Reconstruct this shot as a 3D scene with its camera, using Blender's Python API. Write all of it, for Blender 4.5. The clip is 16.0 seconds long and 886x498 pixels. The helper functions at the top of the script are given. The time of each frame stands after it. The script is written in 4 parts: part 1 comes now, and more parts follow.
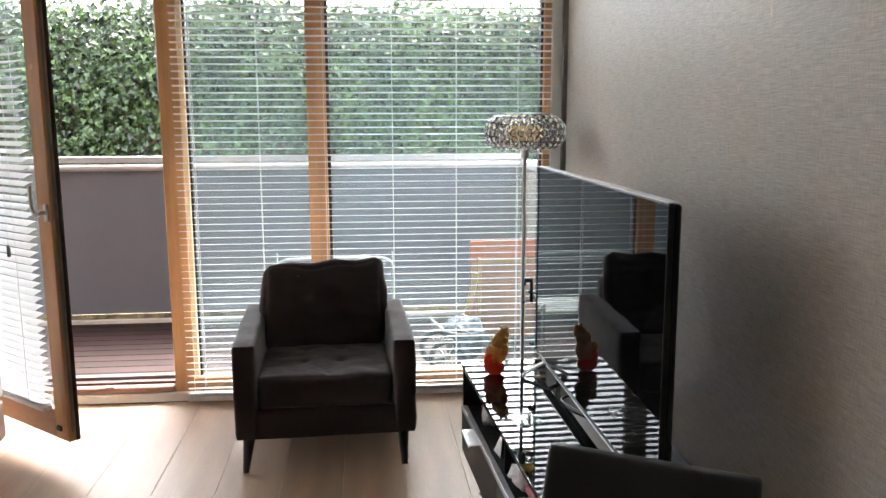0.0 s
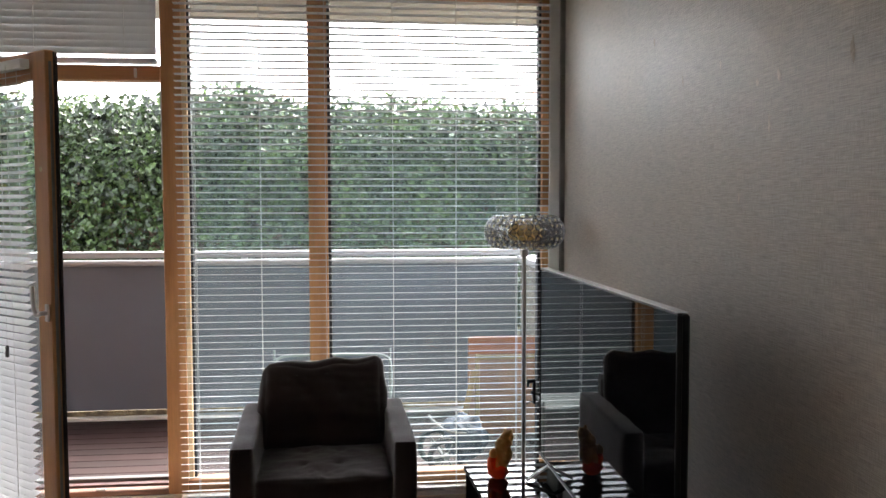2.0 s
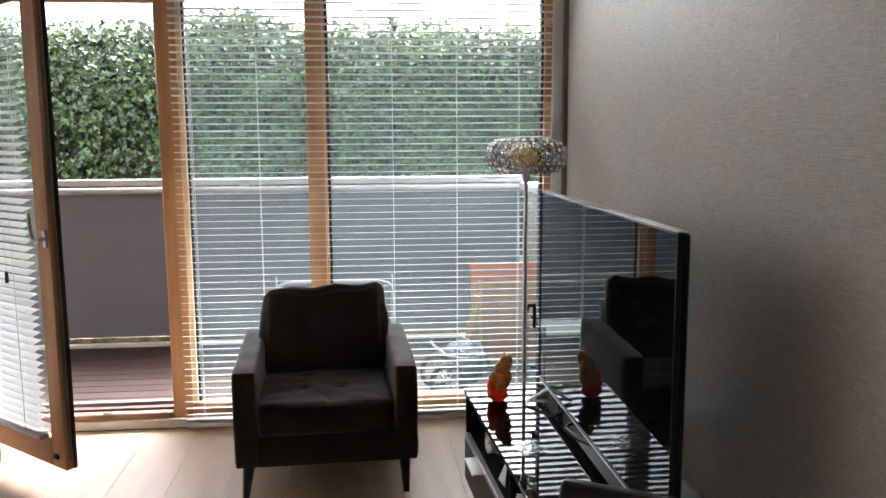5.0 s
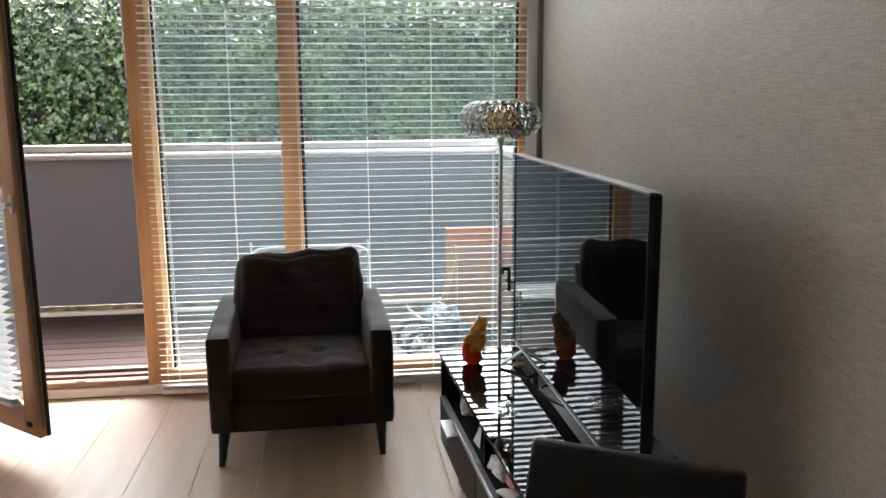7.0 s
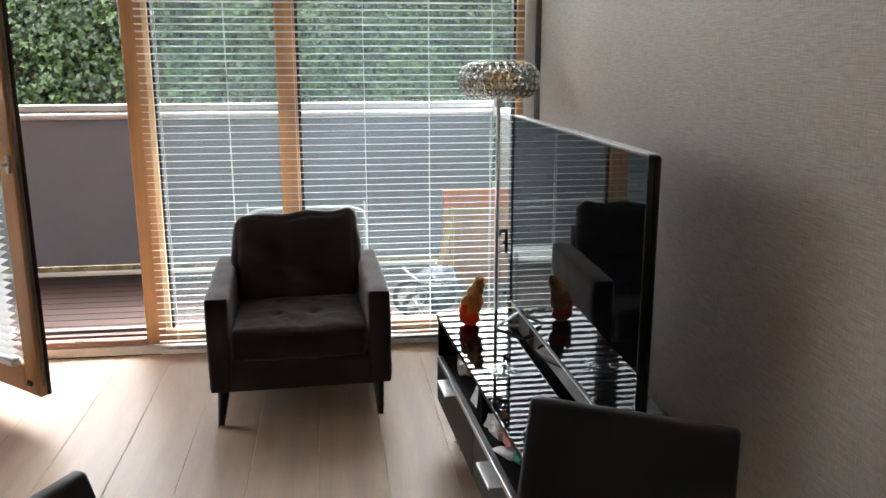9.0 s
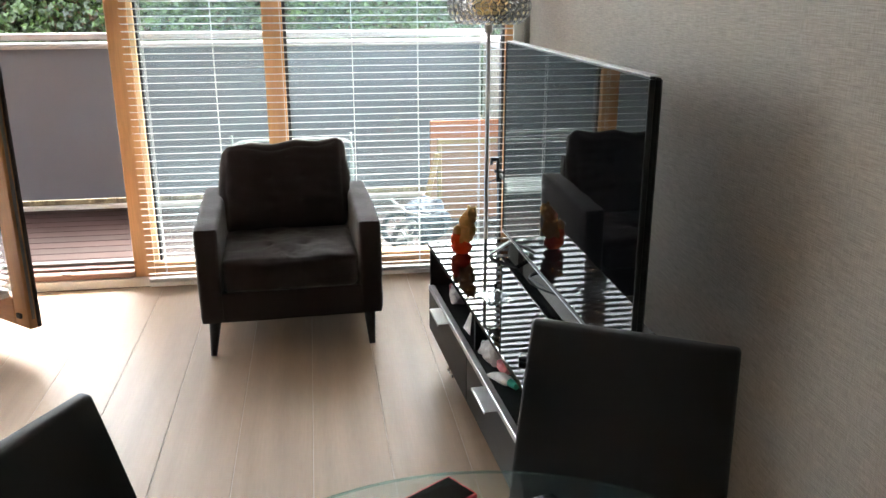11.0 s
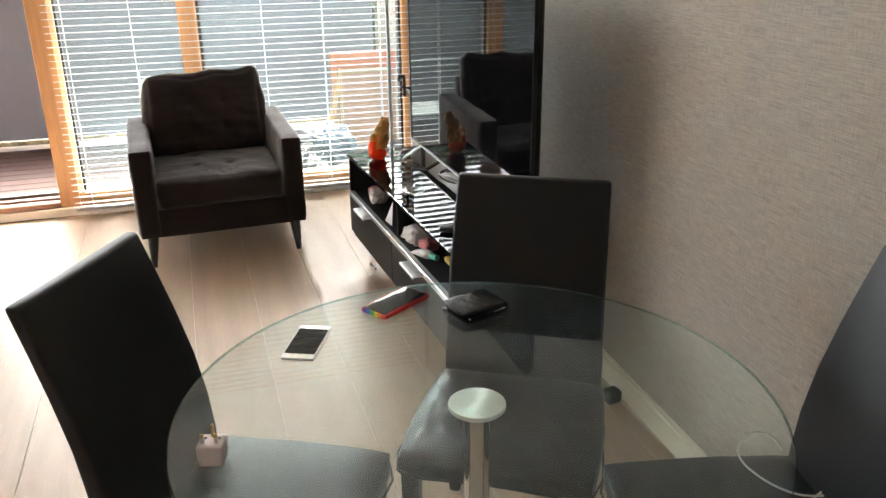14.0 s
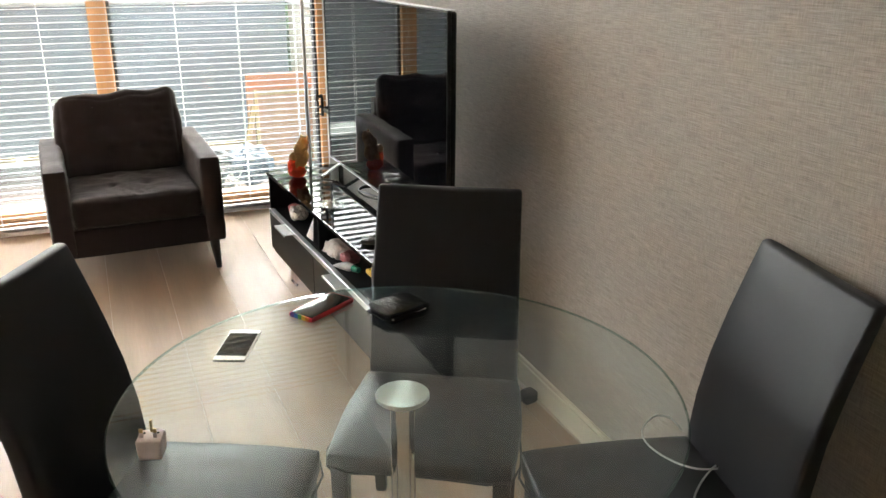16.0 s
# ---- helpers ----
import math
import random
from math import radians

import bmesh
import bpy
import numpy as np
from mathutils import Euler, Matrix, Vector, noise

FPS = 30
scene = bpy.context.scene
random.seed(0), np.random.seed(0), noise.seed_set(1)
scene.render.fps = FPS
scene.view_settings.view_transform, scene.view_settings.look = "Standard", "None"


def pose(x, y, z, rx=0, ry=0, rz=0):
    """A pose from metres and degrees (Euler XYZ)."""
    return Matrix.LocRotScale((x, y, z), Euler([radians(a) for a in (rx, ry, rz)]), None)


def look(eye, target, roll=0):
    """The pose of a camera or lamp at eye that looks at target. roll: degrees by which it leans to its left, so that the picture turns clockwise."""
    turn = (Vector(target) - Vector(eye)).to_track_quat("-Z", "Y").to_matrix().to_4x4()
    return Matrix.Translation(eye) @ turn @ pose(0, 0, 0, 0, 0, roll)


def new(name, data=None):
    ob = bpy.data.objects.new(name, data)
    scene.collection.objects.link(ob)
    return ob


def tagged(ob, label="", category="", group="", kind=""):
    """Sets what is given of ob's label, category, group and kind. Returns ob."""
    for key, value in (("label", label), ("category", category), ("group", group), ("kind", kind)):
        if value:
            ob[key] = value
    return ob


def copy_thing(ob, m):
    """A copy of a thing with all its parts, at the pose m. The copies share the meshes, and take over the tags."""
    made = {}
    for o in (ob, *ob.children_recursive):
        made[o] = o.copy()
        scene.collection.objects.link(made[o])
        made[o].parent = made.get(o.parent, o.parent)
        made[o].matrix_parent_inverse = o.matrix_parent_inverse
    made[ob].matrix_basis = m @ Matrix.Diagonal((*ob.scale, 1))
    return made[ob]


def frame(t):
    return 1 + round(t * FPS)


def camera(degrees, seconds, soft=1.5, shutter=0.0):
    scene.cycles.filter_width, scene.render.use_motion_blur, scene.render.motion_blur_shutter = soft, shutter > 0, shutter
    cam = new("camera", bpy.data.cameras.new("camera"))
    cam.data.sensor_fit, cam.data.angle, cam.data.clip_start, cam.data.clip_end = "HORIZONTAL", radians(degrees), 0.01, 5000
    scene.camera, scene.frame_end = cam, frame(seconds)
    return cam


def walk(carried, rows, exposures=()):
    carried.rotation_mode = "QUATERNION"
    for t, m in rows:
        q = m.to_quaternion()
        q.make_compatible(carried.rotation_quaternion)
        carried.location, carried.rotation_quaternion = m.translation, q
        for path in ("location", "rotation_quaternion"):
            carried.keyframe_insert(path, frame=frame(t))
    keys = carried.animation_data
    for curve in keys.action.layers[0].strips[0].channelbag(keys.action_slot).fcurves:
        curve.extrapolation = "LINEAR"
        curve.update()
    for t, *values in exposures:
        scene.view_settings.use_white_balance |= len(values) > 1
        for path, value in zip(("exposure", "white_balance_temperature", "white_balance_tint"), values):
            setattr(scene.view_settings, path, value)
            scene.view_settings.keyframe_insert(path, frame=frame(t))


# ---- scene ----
cam = camera(56.7, 16.0)
PATH = [
    (0, (-0.005, -0.002, 1.655), (0.183, 1.962, 1.327), -0.2),
    (0.5, (-0.019, -0.007, 1.688), (0.21, 1.965, 1.446), -0.6),
    (1, (-0.038, -0.016, 1.706), (0.155, 1.966, 1.516), -0.6),
    (1.5, (-0.044, -0.01, 1.708), (0.165, 1.974, 1.561), -0.4),
    (2, (-0.053, -0.009, 1.708), (0.158, 1.977, 1.595), -0.1),
    (2.5, (-0.054, -0.003, 1.69), (0.14, 1.98, 1.511), -0.1),
    (3, (-0.051, 0.014, 1.681), (0.136, 1.988, 1.417), -0.1),
    (5.5, (-0.021, 0.033, 1.675), (0.186, 2.0, 1.383), -0.5),
    (6, (-0.015, 0.041, 1.669), (0.246, 1.998, 1.353), -0.6),
    (6.5, (-0.009, 0.044, 1.667), (0.257, 1.995, 1.32), -0.7),
    (7, (-0.011, 0.039, 1.664), (0.238, 1.99, 1.301), -0.4),
    (7.5, (-0.017, 0.03, 1.664), (0.232, 1.979, 1.288), -0.1),
    (8, (-0.021, 0.026, 1.665), (0.236, 1.965, 1.248), 0.0),
    (10.5, (-0.03, 0.035, 1.652), (0.228, 1.948, 1.129), -0.3),
    (11, (-0.06, 0.043, 1.635), (0.233, 1.926, 1.03), -0.1),
    (11.5, (-0.073, 0.062, 1.61), (0.34, 1.877, 0.879), -0.3),
    (12, (-0.082, 0.045, 1.575), (0.471, 1.773, 0.734), -0.1),
    (12.5, (-0.115, -0.166, 1.578), (0.435, 1.565, 0.741), 0.8),
    (13, (-0.166, -0.384, 1.603), (0.281, 1.395, 0.805), 0.2),
    (13.5, (-0.222, -0.445, 1.616), (0.261, 1.352, 0.881), -0.6),
    (14, (-0.31, -0.475, 1.605), (0.237, 1.305, 0.876), -0.7),
    (14.5, (-0.368, -0.537, 1.612), (0.277, 1.217, 0.9), 0.3),
    (15, (-0.386, -0.55, 1.611), (0.331, 1.192, 0.939), 0.7),
    (15.5, (-0.373, -0.572, 1.606), (0.354, 1.165, 0.933), 0.1),
    (16, (-0.363, -0.594, 1.607), (0.379, 1.135, 0.929), 0.2),
]
walk(cam, [(t, look(eye, target, roll)) for t, eye, target, roll in PATH],
     [(0.0, 4.4, 6450, 11), (0.5, 3.95, 6450, 12), (1.0, 3.74, 6450, 13), (2.0, 3.6, 6450, 13), (2.5, 3.68, 6450, 14), (3.2, 3.9, 6450, 14), (5.5, 4.05, 6400, 11),
      (8.0, 4.15, 6450, 10), (10.5, 4.36, 6500, 9), (11.5, 5.0, 6400, 5), (12.0, 5.25, 6600, 6), (12.5, 5.28, 6750, 7), (13.5, 5.05, 6800, 8), (14.5, 5.15, 6850, 8), (16.0, 5.14, 6950, 9)])

SKY, SUN = 0.14, 0.45

# ---- light ----
world = bpy.data.worlds.new("overcast_sky")
scene.world = world
world.use_nodes = True
wn, wl = world.node_tree.nodes, world.node_tree.links
sky = wn.new("ShaderNodeTexSky")
sky.sky_type, sky.sun_disc = "NISHITA", False
sky.sun_elevation, sky.sun_rotation = radians(48), radians(20)
sky.dust_density = 4.0
cloud = wn.new("ShaderNodeHueSaturation")
cloud.inputs["Saturation"].default_value = 0.3
wl.new(sky.outputs[0], cloud.inputs["Color"])
wl.new(cloud.outputs[0], wn["Background"].inputs[0])
wn["Background"].inputs[1].default_value = SKY
sun = new("sun", bpy.data.lights.new("sun", "SUN"))
sun.data.energy, sun.data.angle, sun.data.color = SUN, radians(25), (1.0, 0.96, 0.9)
sun.matrix_world = look((2.5, 9, 9), (0, 3, 0))


# ---- materials ----
def rgb(c, k=1.0):
    return (min(c[0] * k, 1), min(c[1] * k, 1), min(c[2] * k, 1), 1)


def mat(name, base, rough=0.5, metal=0.0, var=0.12, scale=6.0, bump=0.1, fine=90.0, stretch=(1, 1, 1), second=None,
        coat=0.0, spec=0.5, island=0.0, each=0.0, sheen=0.0, depth=0.002):
    """A painted, woven or cast surface: broad stains, fine grain, grain relief, uneven gloss."""
    m = bpy.data.materials.new(name)
    m.use_nodes = True
    n, l = m.node_tree.nodes, m.node_tree.links
    p = n["Principled BSDF"]
    tc, mp = n.new("ShaderNodeTexCoord"), n.new("ShaderNodeMapping")
    mp.inputs["Scale"].default_value = stretch
    l.new(tc.outputs["Object"], mp.inputs[0])
    a, b = n.new("ShaderNodeTexNoise"), n.new("ShaderNodeTexNoise")
    a.inputs["Scale"].default_value, b.inputs["Scale"].default_value = scale, fine
    a.inputs["Detail"].default_value, b.inputs["Detail"].default_value = 3, 4
    l.new(mp.outputs[0], a.inputs["Vector"])
    l.new(mp.outputs[0], b.inputs["Vector"])
    mix = n.new("ShaderNodeMix")
    mix.data_type = "RGBA"
    ramp = n.new("ShaderNodeValToRGB")
    ramp.color_ramp.elements[0].position, ramp.color_ramp.elements[1].position = 0.3, 0.7
    ramp.color_ramp.elements[0].color = rgb(base, 1 - var)
    ramp.color_ramp.elements[1].color = rgb(second or base, 1 + var)
    l.new(a.outputs[0], ramp.inputs[0])
    grain = n.new("ShaderNodeMapRange")
    grain.inputs["To Min"].default_value, grain.inputs["To Max"].default_value = 1 - var, 1 + var
    l.new(b.outputs[0], grain.inputs[0])
    hsv = n.new("ShaderNodeHueSaturation")
    l.new(ramp.outputs[0], hsv.inputs["Color"])
    last = grain.outputs[0]
    if island or each:
        src = n.new("ShaderNodeNewGeometry") if island else n.new("ShaderNodeObjectInfo")
        r = n.new("ShaderNodeMapRange")
        k = island or each
        r.inputs["To Min"].default_value, r.inputs["To Max"].default_value = 1 - k, 1 + k
        l.new(src.outputs["Random Per Island" if island else "Random"], r.inputs[0])
        mul = n.new("ShaderNodeMath")
        mul.operation = "MULTIPLY"
        l.new(last, mul.inputs[0])
        l.new(r.outputs[0], mul.inputs[1])
        last = mul.outputs[0]
    l.new(last, hsv.inputs["Value"])
    l.new(hsv.outputs[0], p.inputs["Base Color"])
    rr = n.new("ShaderNodeMapRange")
    rr.inputs["To Min"].default_value, rr.inputs["To Max"].default_value = max(rough * 0.8, 0.01), min(rough * 1.2, 1)
    l.new(a.outputs[0], rr.inputs[0])
    l.new(rr.outputs[0], p.inputs["Roughness"])
    p.inputs["Metallic"].default_value = metal
    p.inputs["Coat Weight"].default_value = coat
    p.inputs["Specular IOR Level"].default_value = spec
    p.inputs["Sheen Weight"].default_value = sheen
    if bump:
        bp = n.new("ShaderNodeBump")
        bp.inputs["Strength"].default_value, bp.inputs["Distance"].default_value = bump, depth
        l.new(b.outputs[0], bp.inputs["Height"])
        l.new(bp.outputs[0], p.inputs["Normal"])
    return m


def clear(name, tint, haze=0.0, gloss=0.02, ior=1.5, veil="ShaderNodeBsdfTranslucent", smear=0.2):
    """Thin clear pane: see-through, mirror at a slant by Fresnel, a teal veil for smears and glare."""
    m = bpy.data.materials.new(name)
    m.use_nodes = True
    n, l = m.node_tree.nodes, m.node_tree.links
    out = n["Material Output"]
    n.remove(n["Principled BSDF"])
    t, g, d = n.new("ShaderNodeBsdfTransparent"), n.new("ShaderNodeBsdfGlossy"), n.new(veil)
    t.inputs[0].default_value = (*tint, 1)
    # teal layer colour: glare and reflected ceiling painted in along with the smears
    d.inputs[0].default_value = (0.58, 0.87, 0.92, 1)
    g.inputs["Roughness"].default_value = gloss
    w, up, f = n.new("ShaderNodeLayerWeight"), n.new("ShaderNodeMath"), n.new("ShaderNodeMapRange")
    w.inputs[0].default_value = 0.5
    up.operation = "POWER"
    up.inputs[1].default_value = 5.0
    l.new(w.outputs["Facing"], up.inputs[0])
    l.new(up.outputs[0], f.inputs[0])
    f.inputs["To Min"].default_value, f.inputs["To Max"].default_value = ((ior - 1) / (ior + 1)) ** 2, 0.9 if ior > 1 else 0.0
    a, b = n.new("ShaderNodeMixShader"), n.new("ShaderNodeMixShader")
    l.new(f.outputs[0], a.inputs[0])
    l.new(t.outputs[0], a.inputs[1])
    l.new(g.outputs[0], a.inputs[2])
    ns, rg = n.new("ShaderNodeTexNoise"), n.new("ShaderNodeMapRange")
    ns.inputs["Scale"].default_value = 5
    ns.inputs["Detail"].default_value, ns.inputs["Distortion"].default_value = 4, 6 * smear
    rg.inputs["From Min"].default_value, rg.inputs["From Max"].default_value = 0.3, 0.7
    rg.inputs["To Min"].default_value, rg.inputs["To Max"].default_value = haze * (1 - smear), haze * (1 + smear)
    l.new(ns.outputs[0], rg.inputs[0])
    l.new(rg.outputs[0], b.inputs[0])
    l.new(a.outputs[0], b.inputs[1])
    l.new(d.outputs[0], b.inputs[2])
    l.new(b.outputs[0], out.inputs[0])
    return m


def wood(name, base, rough=0.45, along="z", var=0.22, each=0.0, fine=1.0, coat=0.0, bump=0.12, spec=0.5):
    """Sawn, oiled timber: long grain bands, pores, uneven tone."""
    st = {"x": (0.6, 9, 9), "y": (9, 0.6, 9), "z": (9, 9, 0.6)}[along]
    return mat(name, base, rough, 0, var, 1.6 * fine, bump, 14 * fine, st, each=each, coat=coat, depth=0.001, spec=spec)


def wallpaper(name):
    """Vinyl wallpaper with a horizontal woven slub."""
    m = mat(name, (0.385, 0.343, 0.293), 0.45, var=0.04, scale=1.2, bump=0.0, spec=0.5)
    n, l = m.node_tree.nodes, m.node_tree.links
    p, tc = n["Principled BSDF"], n["Texture Coordinate"]
    made = []
    for st, sc in (((1, 18, 360), 1.0), ((1, 380, 30), 1.0), ((1, 8, 700), 1.0)):
        mp, ns = n.new("ShaderNodeMapping"), n.new("ShaderNodeTexNoise")
        mp.inputs["Scale"].default_value = st
        ns.inputs["Scale"].default_value, ns.inputs["Detail"].default_value = sc, 4
        l.new(tc.outputs["Object"], mp.inputs[0])
        l.new(mp.outputs[0], ns.inputs["Vector"])
        made.append(ns)
    add = n.new("ShaderNodeMath")
    l.new(made[0].outputs[0], add.inputs[0])
    l.new(made[2].outputs[0], add.inputs[1])
    both = n.new("ShaderNodeMath")
    both.operation = "MULTIPLY_ADD"
    both.inputs[1].default_value = 0.9
    l.new(made[1].outputs[0], both.inputs[0])
    l.new(add.outputs[0], both.inputs[2])
    rg = n.new("ShaderNodeMapRange")
    rg.inputs["From Min"].default_value, rg.inputs["From Max"].default_value = 1.1, 1.8
    rg.inputs["To Min"].default_value, rg.inputs["To Max"].default_value = 0.68, 1.32
    l.new(both.outputs[0], rg.inputs[0])
    hsv = n["Hue/Saturation/Value"]
    l.new(rg.outputs[0], hsv.inputs["Value"])
    bp = n.new("ShaderNodeBump")
    bp.inputs["Strength"].default_value, bp.inputs["Distance"].default_value = 0.14, 0.0012
    l.new(both.outputs[0], bp.inputs["Height"])
    l.new(bp.outputs[0], p.inputs["Normal"])
    return m


def acrylic(name, tint):
    """Solid clear acrylic, slightly smoky."""
    m = bpy.data.materials.new(name)
    m.use_nodes = True
    p = m.node_tree.nodes["Principled BSDF"]
    p.inputs["Base Color"].default_value = (*tint, 1)
    p.inputs["Transmission Weight"].default_value = 1.0
    p.inputs["Roughness"].default_value, p.inputs["IOR"].default_value = 0.04, 1.49
    return m


def frosted(name, tint, through_light=0.65):
    """Frosted glass that takes up the daylight behind it."""
    m = bpy.data.materials.new(name)
    m.use_nodes = True
    n, l = m.node_tree.nodes, m.node_tree.links
    t, mix = n.new("ShaderNodeBsdfTranslucent"), n.new("ShaderNodeMixShader")
    p = n["Principled BSDF"]
    ns, rp = n.new("ShaderNodeTexNoise"), n.new("ShaderNodeValToRGB")
    ns.inputs["Scale"].default_value = 30
    rp.color_ramp.elements[0].color, rp.color_ramp.elements[1].color = rgb(tint, 0.85), rgb(tint, 1.1)
    l.new(ns.outputs[0], rp.inputs[0])
    l.new(rp.outputs[0], p.inputs["Base Color"])
    l.new(rp.outputs[0], t.inputs[0])
    p.inputs["Roughness"].default_value = 0.4
    mix.inputs[0].default_value = through_light
    l.new(p.outputs[0], mix.inputs[1])
    l.new(t.outputs[0], mix.inputs[2])
    l.new(mix.outputs[0], n["Material Output"].inputs[0])
    return m


M_PAPER = wallpaper("grey_taupe_wallpaper")
M_PLAIN = mat("taupe_wall_paint", (0.42, 0.385, 0.34), 0.7, var=0.04, scale=2, bump=0.1, fine=160)
M_CEIL = mat("white_ceiling_paint", (0.82, 0.81, 0.79), 0.8, var=0.03, scale=2, bump=0.08, fine=160)
M_FLOOR = wood("oak_laminate", (0.415, 0.31, 0.228), 0.4, "y", 0.09, each=0.05, bump=0.05, spec=0.22)
# joint colour is pale to carry the glint along the board edges
M_GAP = mat("board_joint_glint", (0.60, 0.52, 0.43), 0.8, var=0.1)
M_SKIRT = mat("cream_gloss_paint", (0.8, 0.74, 0.6), 0.35, var=0.05, scale=3, bump=0.05, fine=40)
M_FRAME = wood("oiled_timber_frame", (0.50, 0.255, 0.11), 0.42, "z", 0.2)
M_FRAMEX = wood("oiled_timber_rail", (0.42, 0.21, 0.095), 0.42, "x", 0.2)
M_PALE = wood("pale_timber_rebate", (0.74, 0.55, 0.32), 0.5, "z", 0.15)
M_THRESH = wood("worn_timber_threshold", (0.27, 0.15, 0.105), 0.5, "x", 0.15)
M_SILL = wood("dark_red_brown_sill", (0.10, 0.036, 0.026), 0.5, "x", 0.15)
M_GASKET = mat("black_rubber_gasket", (0.02, 0.02, 0.022), 0.6, var=0.2)
M_EDGE = mat("dark_brown_seal", (0.030, 0.021, 0.018), 0.55, var=0.25, scale=20)
M_ALU = mat("brushed_aluminium", (0.62, 0.62, 0.62), 0.36, 1.0, 0.08, 6, 0.05, 200, (1, 1, 0.1))
M_GREYTRIM = mat("grey_metal_trim", (0.2, 0.19, 0.18), 0.45, 0.3, 0.08)
M_WHITE = mat("white_gloss_paint", (0.7, 0.69, 0.66), 0.35, var=0.05, scale=4, bump=0.04)
M_SLAT = mat("silver_white_blind_slat", (0.71, 0.72, 0.73), 0.55, var=0.04, scale=3, bump=0.02, spec=0.15)
# bench white, dimmed in the colour itself against the bright daylight outside
M_OUTWHITE = mat("dimmed_white_paint", (0.27, 0.31, 0.30), 0.5, var=0.1, scale=6)
M_CORD = mat("white_blind_cord", (0.7, 0.7, 0.68), 0.8, var=0.06)
M_GLASS = clear("window_glass", (0.92, 0.96, 0.97), 0.027)
M_TABLEGLASS = clear("table_glass", (0.89, 0.975, 0.965), 0.036, 0.012, 1.95, "ShaderNodeBsdfDiffuse", 0.8)
M_GLASSEDGE = clear("green_glass_edge", (0.76, 0.89, 0.86), 0.08, 0.03)
M_FILM = clear("clear_packet_film", (0.95, 0.96, 0.96), 0.015, 0.08, 1.3)
M_FABRIC = mat("charcoal_brown_fabric", (0.029, 0.0190, 0.0190), 0.85, var=0.2, scale=9, bump=0.4, fine=420, spec=0.2, sheen=0.32)
M_DARKLEG = mat("black_stained_wood", (0.018, 0.015, 0.014), 0.4, var=0.2)
M_LEATHER = mat("black_faux_leather", (0.0108, 0.0112, 0.0134), 0.46, var=0.14, scale=5, bump=0.006, fine=14, spec=0.42)
M_BLACKGLASS = mat("black_glass_top", (0.008, 0.009, 0.010), 0.012, var=0.3, scale=5, bump=0, spec=0.7)
M_SCREEN = mat("switched_off_screen", (0.004, 0.004, 0.005), 0.02, var=0.2, scale=3, bump=0, spec=0.27)
M_PHONEGLASS = mat("phone_screen_glass", (0.005, 0.005, 0.006), 0.05, var=0.2, scale=3, bump=0, spec=0.22)
M_BEZEL = mat("black_plastic_bezel", (0.009, 0.009, 0.010), 0.4, var=0.15, spec=0.3)
M_LAMINATE = mat("black_brown_laminate", (0.009, 0.008, 0.0075), 0.36, var=0.2, scale=5, bump=0.05, stretch=(1, 0.2, 1), spec=0.25)
M_INSIDE = mat("black_shelf_inside", (0.006, 0.0057, 0.0057), 0.6, var=0.2, spec=0.12)
M_CHROME = mat("polished_chrome", (0.8, 0.8, 0.8), 0.06, 1.0, 0.03, bump=0)
M_DISC = mat("turned_steel_plate", (0.88, 0.93, 0.91), 0.3, 1.0, 0.04, 4, 0, 40)
turn = M_DISC.node_tree.nodes.new("ShaderNodeTangent")
turn.direction_type, turn.axis = "RADIAL", "Z"
M_DISC.node_tree.links.new(turn.outputs[0], M_DISC.node_tree.nodes["Principled BSDF"].inputs["Tangent"])
M_DISC.node_tree.nodes["Principled BSDF"].inputs["Anisotropic"].default_value = 0.85
M_BEAD = acrylic("clear_acrylic_bead", (0.52, 0.52, 0.50))
M_CREAM = frosted("cream_frosted_glass", (0.92, 0.72, 0.36))
M_GOLD = frosted("amber_gold_resin", (0.62, 0.38, 0.15), 0.4)
M_ORANGE = frosted("orange_red_resin", (0.8, 0.10, 0.02), 0.4)
M_PHONE = mat("silver_phone_shell", (0.62, 0.6, 0.58), 0.3, 0.4, 0.04, bump=0)
M_RED = mat("red_silicone_case", (0.62, 0.02, 0.03), 0.5, var=0.06)
M_WALLET = mat("black_creased_leather", (0.012, 0.013, 0.016), 0.24, var=0.2, scale=20, bump=0.5, fine=70, depth=0.004, spec=0.35)
M_PLUG = mat("white_plug_plastic", (0.66, 0.58, 0.6), 0.4, var=0.04, bump=0)
M_BRASS = mat("brass_pin", (0.55, 0.42, 0.22), 0.3, 1.0, 0.1, bump=0)
M_CABLE = mat("white_cable", (0.66, 0.65, 0.62), 0.5, var=0.05, bump=0)
M_BLACKPLASTIC = mat("black_plastic", (0.015, 0.015, 0.016), 0.4, var=0.1)
M_PANEL = mat("mauve_grey_panel", (0.134, 0.141, 0.170), 0.6, var=0.05, scale=1.5, bump=0.04)
M_RAIL = mat("pale_metal_rail", (0.42, 0.41, 0.41), 0.4, 0.2, 0.06)
M_DECK = wood("damp_hardwood_deck", (0.040, 0.0195, 0.0165), 0.62, "x", 0.3, each=0.25, spec=0.25)
M_CONC = mat("weathered_concrete", (0.42, 0.40, 0.39), 0.8, var=0.12, scale=3, bump=0.3, fine=50)
M_SOIL = mat("leaf_litter_ground", (0.10, 0.075, 0.045), 0.9, var=0.4, scale=9, bump=0.6, fine=40, second=(0.18, 0.145, 0.08), depth=0.02)
M_PEBBLE = mat("pebbledash", (0.2, 0.17, 0.12), 0.85, var=0.4, scale=22, bump=0.8, fine=45, second=(0.24, 0.215, 0.18), depth=0.01)
